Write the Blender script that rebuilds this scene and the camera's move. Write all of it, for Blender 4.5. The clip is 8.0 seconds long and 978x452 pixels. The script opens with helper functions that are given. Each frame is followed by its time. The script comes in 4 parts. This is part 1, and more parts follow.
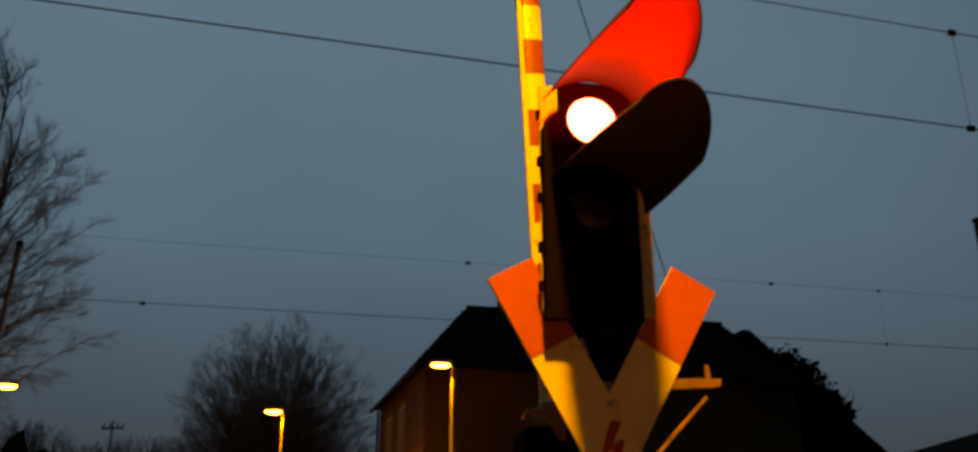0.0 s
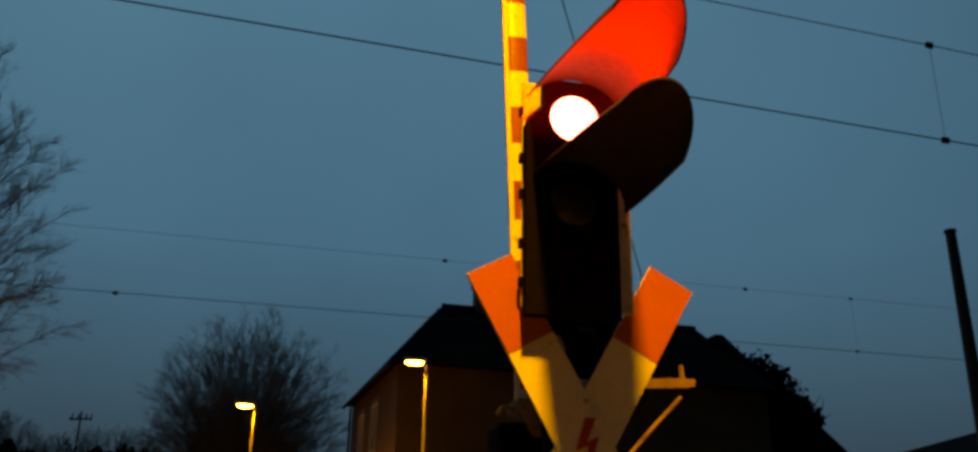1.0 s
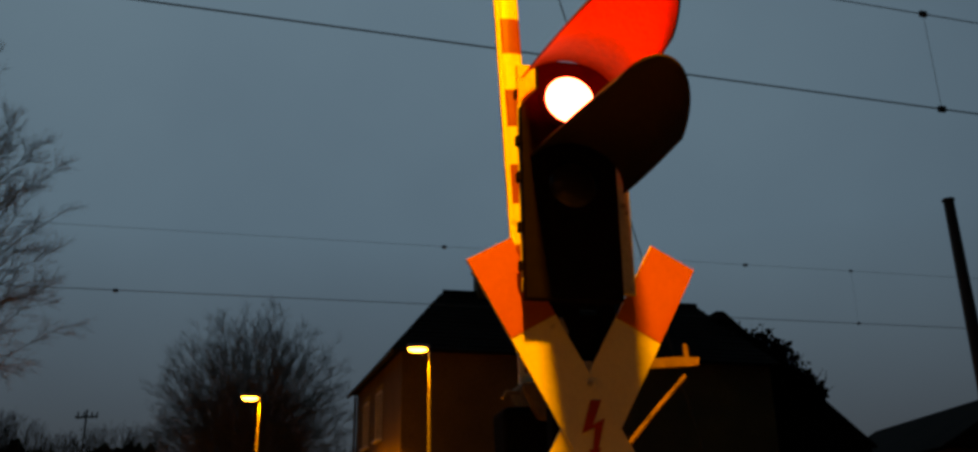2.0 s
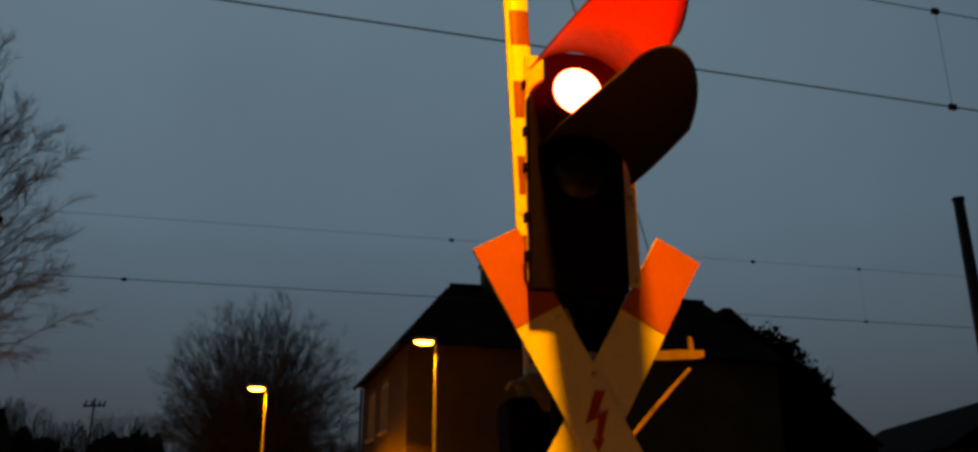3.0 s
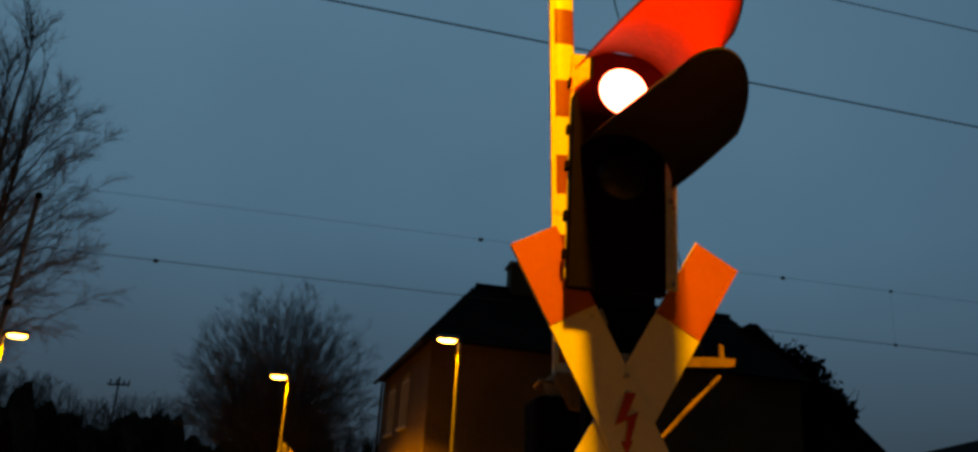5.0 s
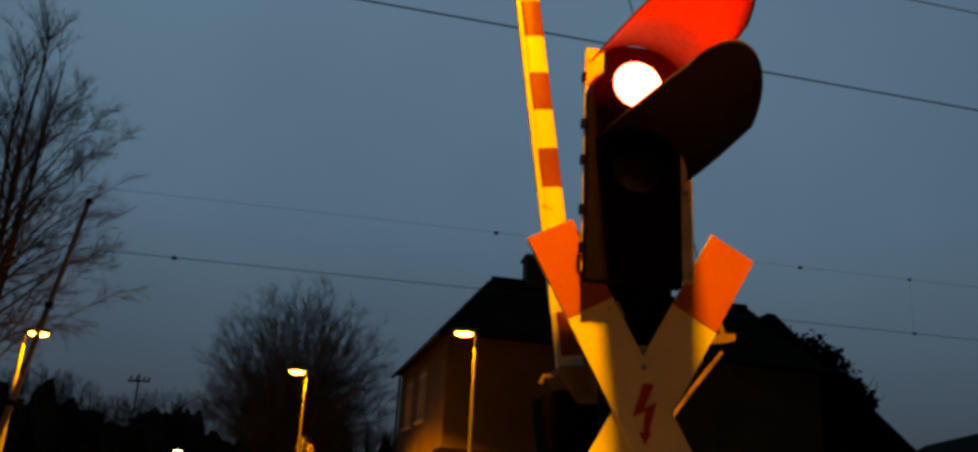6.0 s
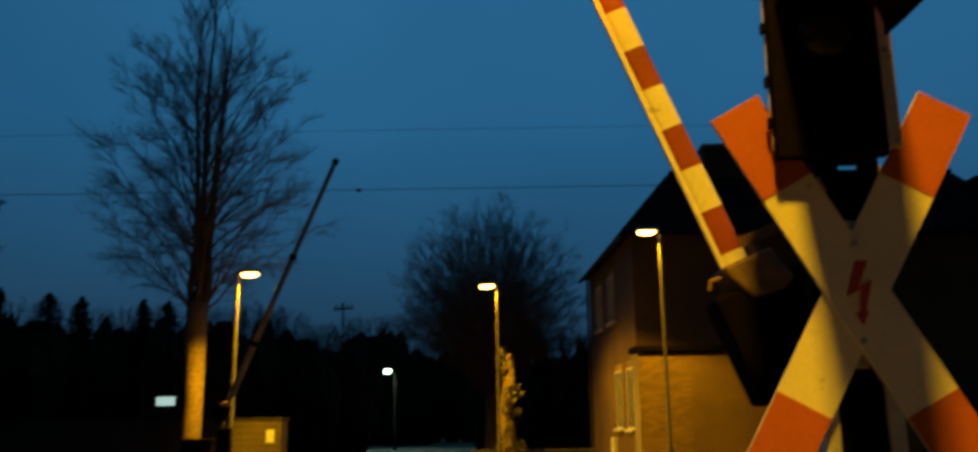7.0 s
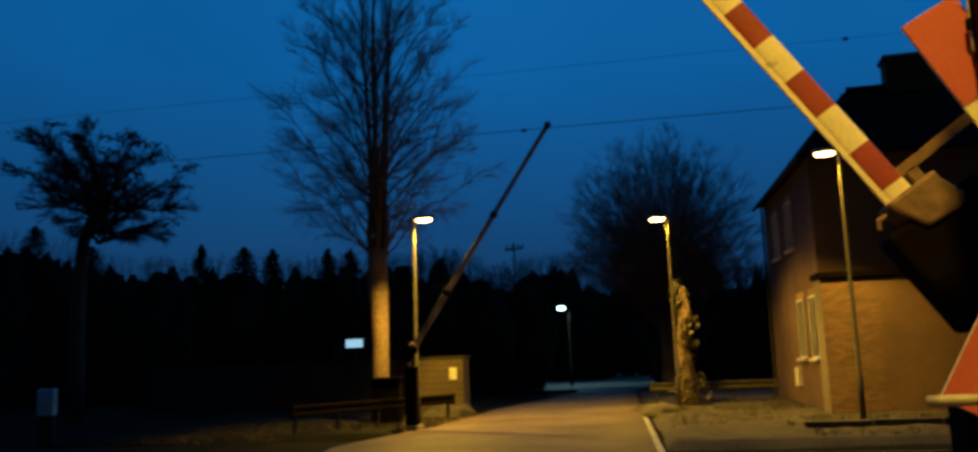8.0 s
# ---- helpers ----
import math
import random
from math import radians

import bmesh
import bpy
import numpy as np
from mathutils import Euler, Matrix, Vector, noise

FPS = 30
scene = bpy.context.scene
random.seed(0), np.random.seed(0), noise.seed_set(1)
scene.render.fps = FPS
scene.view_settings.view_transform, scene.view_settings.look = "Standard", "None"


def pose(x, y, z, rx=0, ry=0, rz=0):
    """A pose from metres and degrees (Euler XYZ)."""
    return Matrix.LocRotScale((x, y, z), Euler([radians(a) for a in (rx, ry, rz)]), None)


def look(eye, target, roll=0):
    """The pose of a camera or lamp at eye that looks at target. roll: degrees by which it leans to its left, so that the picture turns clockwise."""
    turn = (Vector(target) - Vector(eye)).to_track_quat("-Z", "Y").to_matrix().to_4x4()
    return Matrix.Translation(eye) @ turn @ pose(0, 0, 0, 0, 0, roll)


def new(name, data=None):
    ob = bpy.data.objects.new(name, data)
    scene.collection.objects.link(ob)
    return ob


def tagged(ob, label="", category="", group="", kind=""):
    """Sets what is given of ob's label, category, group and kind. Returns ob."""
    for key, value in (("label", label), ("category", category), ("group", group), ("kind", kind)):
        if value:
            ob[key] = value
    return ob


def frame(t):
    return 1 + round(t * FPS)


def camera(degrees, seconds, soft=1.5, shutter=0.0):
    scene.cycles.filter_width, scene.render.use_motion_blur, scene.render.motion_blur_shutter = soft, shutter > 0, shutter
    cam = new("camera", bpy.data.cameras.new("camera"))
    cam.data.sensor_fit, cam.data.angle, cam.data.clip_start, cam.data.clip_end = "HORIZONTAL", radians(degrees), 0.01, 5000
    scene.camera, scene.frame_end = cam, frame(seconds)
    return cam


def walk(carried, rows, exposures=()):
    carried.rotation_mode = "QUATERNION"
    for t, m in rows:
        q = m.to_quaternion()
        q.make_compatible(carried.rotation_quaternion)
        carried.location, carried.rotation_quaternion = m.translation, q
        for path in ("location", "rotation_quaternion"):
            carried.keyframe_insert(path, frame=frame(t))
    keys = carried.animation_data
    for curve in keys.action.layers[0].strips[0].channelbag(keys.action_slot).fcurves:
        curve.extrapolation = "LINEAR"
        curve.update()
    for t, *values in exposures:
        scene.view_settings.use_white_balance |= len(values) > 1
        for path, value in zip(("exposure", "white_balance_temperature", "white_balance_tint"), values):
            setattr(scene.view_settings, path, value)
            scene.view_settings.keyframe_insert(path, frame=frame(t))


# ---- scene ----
cam = camera(56.8, 8.0, soft=3.0, shutter=0.4)
PATH = [
    (0, (-0.801, -2.528, 1.766), (-0.473, -0.679, 2.455), 0.1),
    (0.5, (-0.807, -2.523, 1.758), (-0.447, -0.68, 2.446), 0.9),
    (1, (-0.81, -2.528, 1.752), (-0.433, -0.688, 2.44), 1.1),
    (1.5, (-0.809, -2.53, 1.752), (-0.413, -0.691, 2.431), 1.0),
    (2, (-0.807, -2.509, 1.759), (-0.424, -0.659, 2.415), -0.9),
    (3.5, (-0.803, -2.515, 1.739), (-0.457, -0.654, 2.384), 0.7),
    (4, (-0.811, -2.502, 1.739), (-0.494, -0.636, 2.385), 1.6),
    (4.5, (-0.823, -2.492, 1.731), (-0.509, -0.626, 2.379), 3.4),
    (6, (-0.841, -2.522, 1.72), (-0.567, -0.644, 2.35), 3.2),
    (6.5, (-0.838, -2.436, 1.736), (-0.757, -0.511, 2.272), 0.7),
    (7, (-0.857, -2.451, 1.724), (-0.957, -0.499, 2.147), -0.7),
    (7.5, (-0.874, -2.436, 1.721), (-1.178, -0.49, 2.065), -1.5),
    (8, (-0.9, -2.527, 1.694), (-1.367, -0.605, 1.991), -2.1),
]


# ---- exposure over the clip: seconds, stops, kelvin, tint ----
EXPOSURES = [
    (0, 0.38, 20000, 28),
    (0.5, 0.38, 20000, 28),
    (0.8, 0.4, 14000, 15),
    (1, 0.35, 11000, 5),
    (1.2, 0.3, 8100, 0),
    (1.4, 0.4, 14000, 15),
    (1.5, 0.4, 17000, 30),
    (2, 0.4, 20000, 28),
    (3.5, 0.4, 20000, 30),
    (4, 0.4, 18000, 30),
    (4.5, 0.35, 11000, 10),
    (6, 0.4, 14000, 25),
    (6.5, 0.14, 9000, -5),
    (7, -0.1, 5900, -10),
    (7.5, -0.16, 4750, -3),
    (8, -0.1, 4500, 2),
]

walk(cam, [(t, look(eye, target, roll)) for t, eye, target, roll in PATH], EXPOSURES)

# ---- world: heavy dusk sky ----
world = bpy.data.worlds.new("dusk_sky")
scene.world = world
world.use_nodes = True
wn, wl = world.node_tree.nodes, world.node_tree.links
for n in list(wn):
    wn.remove(n)
w_out, w_bg = wn.new("ShaderNodeOutputWorld"), wn.new("ShaderNodeBackground")
w_tc, w_sep = wn.new("ShaderNodeTexCoord"), wn.new("ShaderNodeSeparateXYZ")
w_ramp, w_noise, w_mix = wn.new("ShaderNodeValToRGB"), wn.new("ShaderNodeTexNoise"), wn.new("ShaderNodeMixRGB")
sky_low, sky_mid, sky_high = (0.019, 0.041, 0.08, 1), (0.03, 0.106, 0.232, 1), (0.038, 0.134, 0.288, 1)
w_ramp.color_ramp.elements[0].position, w_ramp.color_ramp.elements[0].color = 0.06, sky_low
w_ramp.color_ramp.elements[1].position, w_ramp.color_ramp.elements[1].color = 0.31, sky_mid
w_ramp.color_ramp.elements.new(0.6).color = sky_high
w_noise.inputs["Scale"].default_value, w_noise.inputs["Detail"].default_value = 2.2, 4
w_mix.blend_type, w_mix.inputs[0].default_value = "SOFT_LIGHT", 0.3
# the afterglow lies ahead (+y) and to the right; the sky behind is nearly night
w_side, w_fall = wn.new("ShaderNodeVectorMath"), wn.new("ShaderNodeMapRange")
w_side.operation = "DOT_PRODUCT"
w_side.inputs[1].default_value = (0.06, 0.97, 0.18)
w_fall.interpolation_type = "SMOOTHSTEP"
w_fall.inputs["From Min"].default_value, w_fall.inputs["From Max"].default_value = -0.6, 1.25
w_fall.inputs["To Min"].default_value, w_fall.inputs["To Max"].default_value = 0.12, 1.12
wl.new(w_tc.outputs["Generated"], w_side.inputs[0])
wl.new(w_side.outputs["Value"], w_fall.inputs["Value"])
wl.new(w_tc.outputs["Generated"], w_sep.inputs[0])
wl.new(w_sep.outputs[2], w_ramp.inputs[0])
wl.new(w_tc.outputs["Generated"], w_noise.inputs["Vector"])
wl.new(w_ramp.outputs[0], w_mix.inputs[1])
wl.new(w_noise.outputs["Fac"], w_mix.inputs[2])
wl.new(w_mix.outputs[0], w_bg.inputs[0])
wl.new(w_fall.outputs[0], w_bg.inputs[1])
wl.new(w_bg.outputs[0], w_out.inputs[0])

SODIUM = (1.0, 0.45, 0.0)
SKEW = 4.5                      # the crossing's own axes lie this many degrees to the left of the world's


def lamp(name, kind, m, energy, colour, size=0.3, cone=138, blend=0.5):
    data = bpy.data.lights.new(name, kind)
    data.energy, data.color = energy, colour
    data.shadow_soft_size = size
    if kind == "SPOT":
        data.spot_size, data.spot_blend = radians(cone), blend
    ob = new(name, data)
    ob.matrix_world = m
    return ob


# ---- materials ----
def material(name, base, rough=0.6, metal=0.0, grain=0.15, scale=30.0, bump=0.1, stain=0.25, stain_scale=1.5, spots=0.0, random_obj=0.0, gloss=0.5):
    """A surface with fine grain, broad stains and relief, laid out in object space (metres)."""
    m = bpy.data.materials.new(name)
    m.use_nodes = True
    n, l = m.node_tree.nodes, m.node_tree.links
    b = n["Principled BSDF"]
    b.inputs["Roughness"].default_value, b.inputs["Metallic"].default_value = rough, metal
    b.inputs["Specular IOR Level"].default_value = gloss
    tc = n.new("ShaderNodeTexCoord")
    fine, broad = n.new("ShaderNodeTexNoise"), n.new("ShaderNodeTexNoise")
    fine.inputs["Scale"].default_value, fine.inputs["Detail"].default_value = scale, 6
    broad.inputs["Scale"].default_value, broad.inputs["Detail"].default_value = stain_scale, 4
    l.new(tc.outputs["Object"], fine.inputs["Vector"])
    l.new(tc.outputs["Object"], broad.inputs["Vector"])

    def scaled(src, amount):
        r = n.new("ShaderNodeMapRange")
        r.inputs["From Min"].default_value, r.inputs["From Max"].default_value = 0.3, 0.7
        r.inputs["To Min"].default_value, r.inputs["To Max"].default_value = 1 - amount, 1 + amount * 0.5
        l.new(src, r.inputs["Value"])
        return r.outputs[0]

    mul = n.new("ShaderNodeMath")
    mul.operation = "MULTIPLY"
    l.new(scaled(fine.outputs["Fac"], grain), mul.inputs[0])
    l.new(scaled(broad.outputs["Fac"], stain), mul.inputs[1])
    last = mul.outputs[0]
    if random_obj:
        info, r, mul2 = n.new("ShaderNodeObjectInfo"), n.new("ShaderNodeMapRange"), n.new("ShaderNodeMath")
        r.inputs["To Min"].default_value, r.inputs["To Max"].default_value = 1 - random_obj, 1 + random_obj
        l.new(info.outputs["Random"], r.inputs["Value"])
        mul2.operation = "MULTIPLY"
        l.new(last, mul2.inputs[0])
        l.new(r.outputs[0], mul2.inputs[1])
        last = mul2.outputs[0]
    if spots:
        sp, r, mul3 = n.new("ShaderNodeTexNoise"), n.new("ShaderNodeMapRange"), n.new("ShaderNodeMath")
        sp.inputs["Scale"].default_value, sp.inputs["Detail"].default_value = 14, 8
        r.inputs["From Min"].default_value, r.inputs["From Max"].default_value = 0.66, 0.74
        r.inputs["To Min"].default_value, r.inputs["To Max"].default_value = 1.0, 1 - spots
        l.new(tc.outputs["Object"], sp.inputs["Vector"])
        l.new(sp.outputs["Fac"], r.inputs["Value"])
        mul3.operation = "MULTIPLY"
        l.new(last, mul3.inputs[0])
        l.new(r.outputs[0], mul3.inputs[1])
        last = mul3.outputs[0]
    tint = n.new("ShaderNodeVectorMath")
    tint.operation = "SCALE"
    tint.inputs[0].default_value = base
    l.new(last, tint.inputs["Scale"])
    l.new(tint.outputs[0], b.inputs["Base Color"])
    if bump:
        bp = n.new("ShaderNodeBump")
        bp.inputs["Strength"].default_value, bp.inputs["Distance"].default_value = bump, 0.01
        l.new(fine.outputs["Fac"], bp.inputs["Height"])
        l.new(bp.outputs[0], b.inputs["Normal"])
    return m


def glowing(name, colour, strength):
    m = bpy.data.materials.new(name)
    m.use_nodes = True
    b = m.node_tree.nodes["Principled BSDF"]
    b.inputs["Base Color"].default_value = (*colour, 1)
    b.inputs["Emission Color"].default_value = (*colour, 1)
    b.inputs["Emission Strength"].default_value = strength
    return m


M_WHITE = material("white_enamel", (0.76, 0.72, 0.5), 0.45, 0, 0.06, 60, 0.04, 0.12, 3.0, spots=0.5)
M_RED = material("fluorescent_red_enamel", (0.44, 0.11, 0.003), 0.5, 0, 0.06, 60, 0.04, 0.12, 3.0, spots=0.3, gloss=0.2)
M_BOLT = material("dark_red_paint", (0.45, 0.035, 0.02), 0.5, 0, 0.1, 60, 0.03)
M_BLACK = material("black_enamel", (0.006, 0.004, 0.003), 0.9, 0, 0.3, 40, 0.08, gloss=0.04)
M_HOOD = material("black_hood_paint", (0.03, 0.022, 0.018), 0.75, 0, 0.3, 50, 0.1, gloss=0.2)
M_PLATE_EDGE = material("pale_painted_plate", (0.62, 0.6, 0.52), 0.6, 0, 0.2, 50, 0.1, 0.3, 4, spots=0.6)
M_GALV = material("galvanised_steel", (0.42, 0.42, 0.4), 0.5, 0.5, 0.25, 40, 0.1, 0.3, 5)
M_GREY_PAINT = material("grey_paint", (0.33, 0.31, 0.27), 0.6, 0.1, 0.2, 30, 0.1, 0.4, 4, spots=0.5)
M_ARM_WHITE = material("barrier_white", (0.8, 0.76, 0.55), 0.3, 0, 0.08, 50, 0.05, 0.15, 5, spots=0.4)
M_ARM_RED = material("barrier_red", (0.29, 0.066, 0.002), 0.35, 0, 0.1, 50, 0.05, 0.2, 5, spots=0.3, gloss=0.22)
M_ARM_BACK = material("grimy_grey_barrier", (0.3, 0.27, 0.22), 0.6, 0.1, 0.3, 12, 0.2, 0.6, 1.4, spots=0.5)
M_DARKSTEEL = material("dark_steel", (0.03, 0.028, 0.026), 0.6, 0.3, 0.2, 20, 0.1)
M_PAPER = material("white_notice", (0.75, 0.75, 0.72), 0.6, 0, 0.08, 30, 0.0)
M_STRAW = material("dry_grass", (0.085, 0.065, 0.025), 0.9, 0, 0.4, 10, 0.0)
M_RUST = material("rust_stained_paint", (0.23, 0.145, 0.06), 0.65, 0.1, 0.3, 25, 0.2, 0.4, 6, spots=0.5)
M_OLDSTEEL = material("weathered_steel", (0.05, 0.045, 0.036), 0.6, 0.3, 0.3, 20, 0.1)
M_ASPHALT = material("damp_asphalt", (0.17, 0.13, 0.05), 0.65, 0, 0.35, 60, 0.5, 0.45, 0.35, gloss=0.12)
M_STREET = material("pale_worn_asphalt", (0.09, 0.085, 0.07), 0.85, 0, 0.35, 30, 0.3, 0.4, 0.5, gloss=0.03)
M_LINE = material("worn_road_paint", (0.36, 0.34, 0.28), 0.6, 0, 0.4, 30, 0.2, 0.4, 3)
M_GRASS = material("winter_grass", (0.016, 0.016, 0.007), 0.9, 0, 0.5, 18, 0.8, 0.5, 0.7, gloss=0.02)
M_GRAVEL = material("gravel_verge", (0.1, 0.088, 0.06), 0.9, 0, 0.5, 25, 1.0, 0.4, 0.6, gloss=0.1)
M_BRICK = material("red_brick", (0.32, 0.2, 0.025), 0.85, 0, 0.3, 40, 0.4, 0.25, 0.8, random_obj=0.25)
M_MORTAR = material("mortar", (0.27, 0.22, 0.13), 0.9, 0, 0.3, 30, 0.3, 0.35, 0.5)
M_RENDER = material("dark_brick_wall", (0.15, 0.088, 0.025), 0.9, 0, 0.3, 20, 0.4, 0.35, 0.5)
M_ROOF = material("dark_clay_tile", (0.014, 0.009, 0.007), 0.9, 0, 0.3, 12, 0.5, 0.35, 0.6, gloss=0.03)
M_FRAME = material("white_window_frame", (0.75, 0.73, 0.68), 0.5, 0, 0.08, 20, 0.05)
M_BARK = material("lichen_bark", (0.19, 0.13, 0.055), 0.9, 0, 0.4, 12, 0.9, 0.4, 1.2)
M_TWIG = material("dark_twigs", (0.105, 0.082, 0.06), 0.9, 0, 0.3, 12, 0.0, 0.3, 1.0)
M_IVY = material("ivy_leaves", (0.06, 0.055, 0.02), 0.6, 0, 0.4, 6, 0.0, 0.5, 0.7)
M_BRUSH = material("brown_brushwood", (0.045, 0.034, 0.022), 0.9, 0, 0.5, 4, 0.0, 0.5, 0.3, gloss=0.02)
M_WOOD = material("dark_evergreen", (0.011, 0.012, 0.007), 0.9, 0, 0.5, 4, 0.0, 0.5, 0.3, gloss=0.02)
M_CONCRETE = material("stained_concrete", (0.3, 0.28, 0.23), 0.9, 0, 0.3, 25, 0.3, 0.4, 1.0)
M_FENCE = material("weathered_timber", (0.06, 0.042, 0.026), 0.9, 0, 0.35, 14, 0.4, 0.4, 0.8)
M_PLANK = material("grey_plank", (0.13, 0.1, 0.055), 0.9, 0, 0.35, 14, 0.4, 0.4, 0.8)
M_RAILSTEEL = material("rusty_rail_steel", (0.12, 0.07, 0.045), 0.5, 0.6, 0.3, 25, 0.2)
M_WIRE = material("dark_wire", (0.03, 0.03, 0.03), 0.6, 0.4, 0.1, 20, 0.0)
M_LAMP_ON = glowing("sodium_lamp", (1.0, 0.45, 0.09), 30.0)
M_LAMP_WHITE = glowing("white_street_lamp", (0.85, 1.0, 0.7), 18.0)
M_RED_ON = glowing("lit_red_lens", (1.0, 0.14, 0.11), 22.0)
M_SIGN_ON = glowing("lit_sign", (0.75, 0.9, 0.8), 0.7)
M_GLASS = material("dark_window_glass", (0.015, 0.014, 0.014), 0.25, 0, 0.05, 10, 0.0, 0.05, gloss=0.3)


# ---- mesh helpers ----
def mesh_object(name, bm, mat, parent=None, label="", smooth=False):
    data = bpy.data.meshes.new(name)
    bm.to_mesh(data)
    bm.free()
    for m in mat if isinstance(mat, (list, tuple)) else (mat,):
        data.materials.append(m)
    if smooth:
        for p in data.polygons:
            p.use_smooth = True
    ob = new(name, data)
    if parent is not None:
        ob.parent = parent
    if label:
        ob["label"] = label
    return ob


def part(name, bm, mat, parent, label="", smooth=False):
    return mesh_object(name, bm, mat, parent, label, smooth)


def thing(name, m, label, category, group="", kind=""):
    ob = new(name)
    ob.matrix_world = m
    ob.empty_display_size = 0.2
    return tagged(ob, label, category, group, kind)


def box(bm, lo, hi, m=None, bevel=0.0, index=0):
    c = [(a + b) / 2 for a, b in zip(lo, hi)]
    s = [abs(b - a) for a, b in zip(lo, hi)]
    mat = (m or Matrix()) @ Matrix.Translation(c) @ Matrix.Diagonal((*s, 1))
    old = set(bm.faces)
    made = bmesh.ops.create_cube(bm, size=1, matrix=mat)
    if bevel:
        edges = {e for v in made["verts"] for e in v.link_edges}
        bmesh.ops.bevel(bm, geom=list(edges), offset=bevel, segments=2, affect="EDGES", profile=0.5)
    if index:
        for f in bm.faces:
            if f not in old:
                f.material_index = index
    return bm


def boxed(lo, hi, bevel=0.0, m=None):
    return box(bmesh.new(), lo, hi, m, bevel)


def tube(bm, points, radii, sides=8, caps=True):
    """A round bar along points; one radius or one for each."""
    points = [Vector(p) for p in points]
    if not isinstance(radii, (list, tuple)):
        radii = [radii] * len(points)
    rings, ref = [], None
    for i, p in enumerate(points):
        d = (points[min(i + 1, len(points) - 1)] - points[max(i - 1, 0)]).normalized()
        if ref is None:
            ref = d.orthogonal().normalized()
        ref = (ref - d * ref.dot(d)).normalized()
        side = d.cross(ref)
        rings.append([bm.verts.new(p + radii[i] * (math.cos(a) * ref + math.sin(a) * side)) for a in (2 * math.pi * k / sides for k in range(sides))])
    for a, b in zip(rings, rings[1:]):
        for k in range(sides):
            bm.faces.new((a[k], a[(k + 1) % sides], b[(k + 1) % sides], b[k]))
    if caps:
        bm.faces.new(rings[0][::-1])
        bm.faces.new(rings[-1])
    return bm


def tubed(points, radii, sides=8):
    return tube(bmesh.new(), points, radii, sides)


def prism(bm, outline, y0, y1):
    """An outline in x and z, drawn out along y."""
    a = [bm.verts.new((x, y0, z)) for x, z in outline]
    b = [bm.verts.new((x, y1, z)) for x, z in outline]
    n = len(a)
    bm.faces.new(a)
    bm.faces.new(b[::-1])
    for k in range(n):
        bm.faces.new((a[k], b[k], b[(k + 1) % n], a[(k + 1) % n]))
    bmesh.ops.recalc_face_normals(bm, faces=bm.faces)
    return bm


def at(x, y, z=0.0, turn=0.0):
    return pose(x, y, z, 0, 0, turn)


# ---- ground, road, tracks ----
def ground_sheet():
    bm = bmesh.new()
    n, size = 90, 900.0
    grid = []
    for i in range(n + 1):
        row = []
        for j in range(n + 1):
            u, v = 2 * i / n - 1, 2 * j / n - 1
            x, y = size * u * abs(u) ** 1.6, size * v * abs(v) ** 1.6 + 12
            h = 0.05 * noise.noise((x * 0.35, y * 0.35, 1.7)) + 0.04 * noise.noise((x * 1.1, y * 1.1, 4.0))
            row.append(bm.verts.new((x, y, -0.13 + h * (1 if abs(u) < 0.6 else 0))))
        grid.append(row)
    for i in range(n):
        for j in range(n):
            bm.faces.new((grid[i][j], grid[i + 1][j], grid[i + 1][j + 1], grid[i][j + 1]))
    return tagged(mesh_object("ground", bm, M_GRASS, smooth=True), "rough dark winter grass verge", "ground", kind="structure")


ground_sheet()
ROAD = at(-2.75, 0, 0, SKEW + 1.5)


# the road's two kerbs: y, left x, right x
KERBS = ((-30, -2.6, 3.1), (0, -6.4, -0.15), (12, -8.4, -1.5), (16, -9.2, -1.95), (19, -8.95, -2.3), (22, -8.75, -2.6),
         (26, -8.85, -3.1), (30, -8.9, -3.5), (37, -8.35, -4.2), (44, -8.1, -4.9), (60, -9.0, -5.6), (150, -14.0, -10.0))


def road():
    """A slab between the kerbs, slightly ragged at the edges."""
    rnd = random.Random(6)
    bm = bmesh.new()
    ys = [-30 + k * 1.0 for k in range(181)]
    rows = []
    for y in ys:
        xl, xr = (float(np.interp(y, [k[0] for k in KERBS], [k[i] for k in KERBS])) for i in (1, 2))
        xl, xr = xl + rnd.uniform(-0.08, 0.08), xr + rnd.uniform(-0.03, 0.03)
        xs = [xl] + [xl + (xr - xl) * f for f in (0.02, 0.25, 0.5, 0.75, 0.98)] + [xr]
        zs = [-0.3, -0.01, 0.0, 0.004, 0.0, -0.01, -0.3]
        rows.append([bm.verts.new((x, y, z)) for x, z in zip(xs, zs)])
    for a, b in zip(rows, rows[1:]):
        for k in range(6):
            bm.faces.new((a[k], a[k + 1], b[k + 1], b[k]))
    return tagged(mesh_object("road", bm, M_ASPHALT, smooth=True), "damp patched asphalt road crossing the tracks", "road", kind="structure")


road()


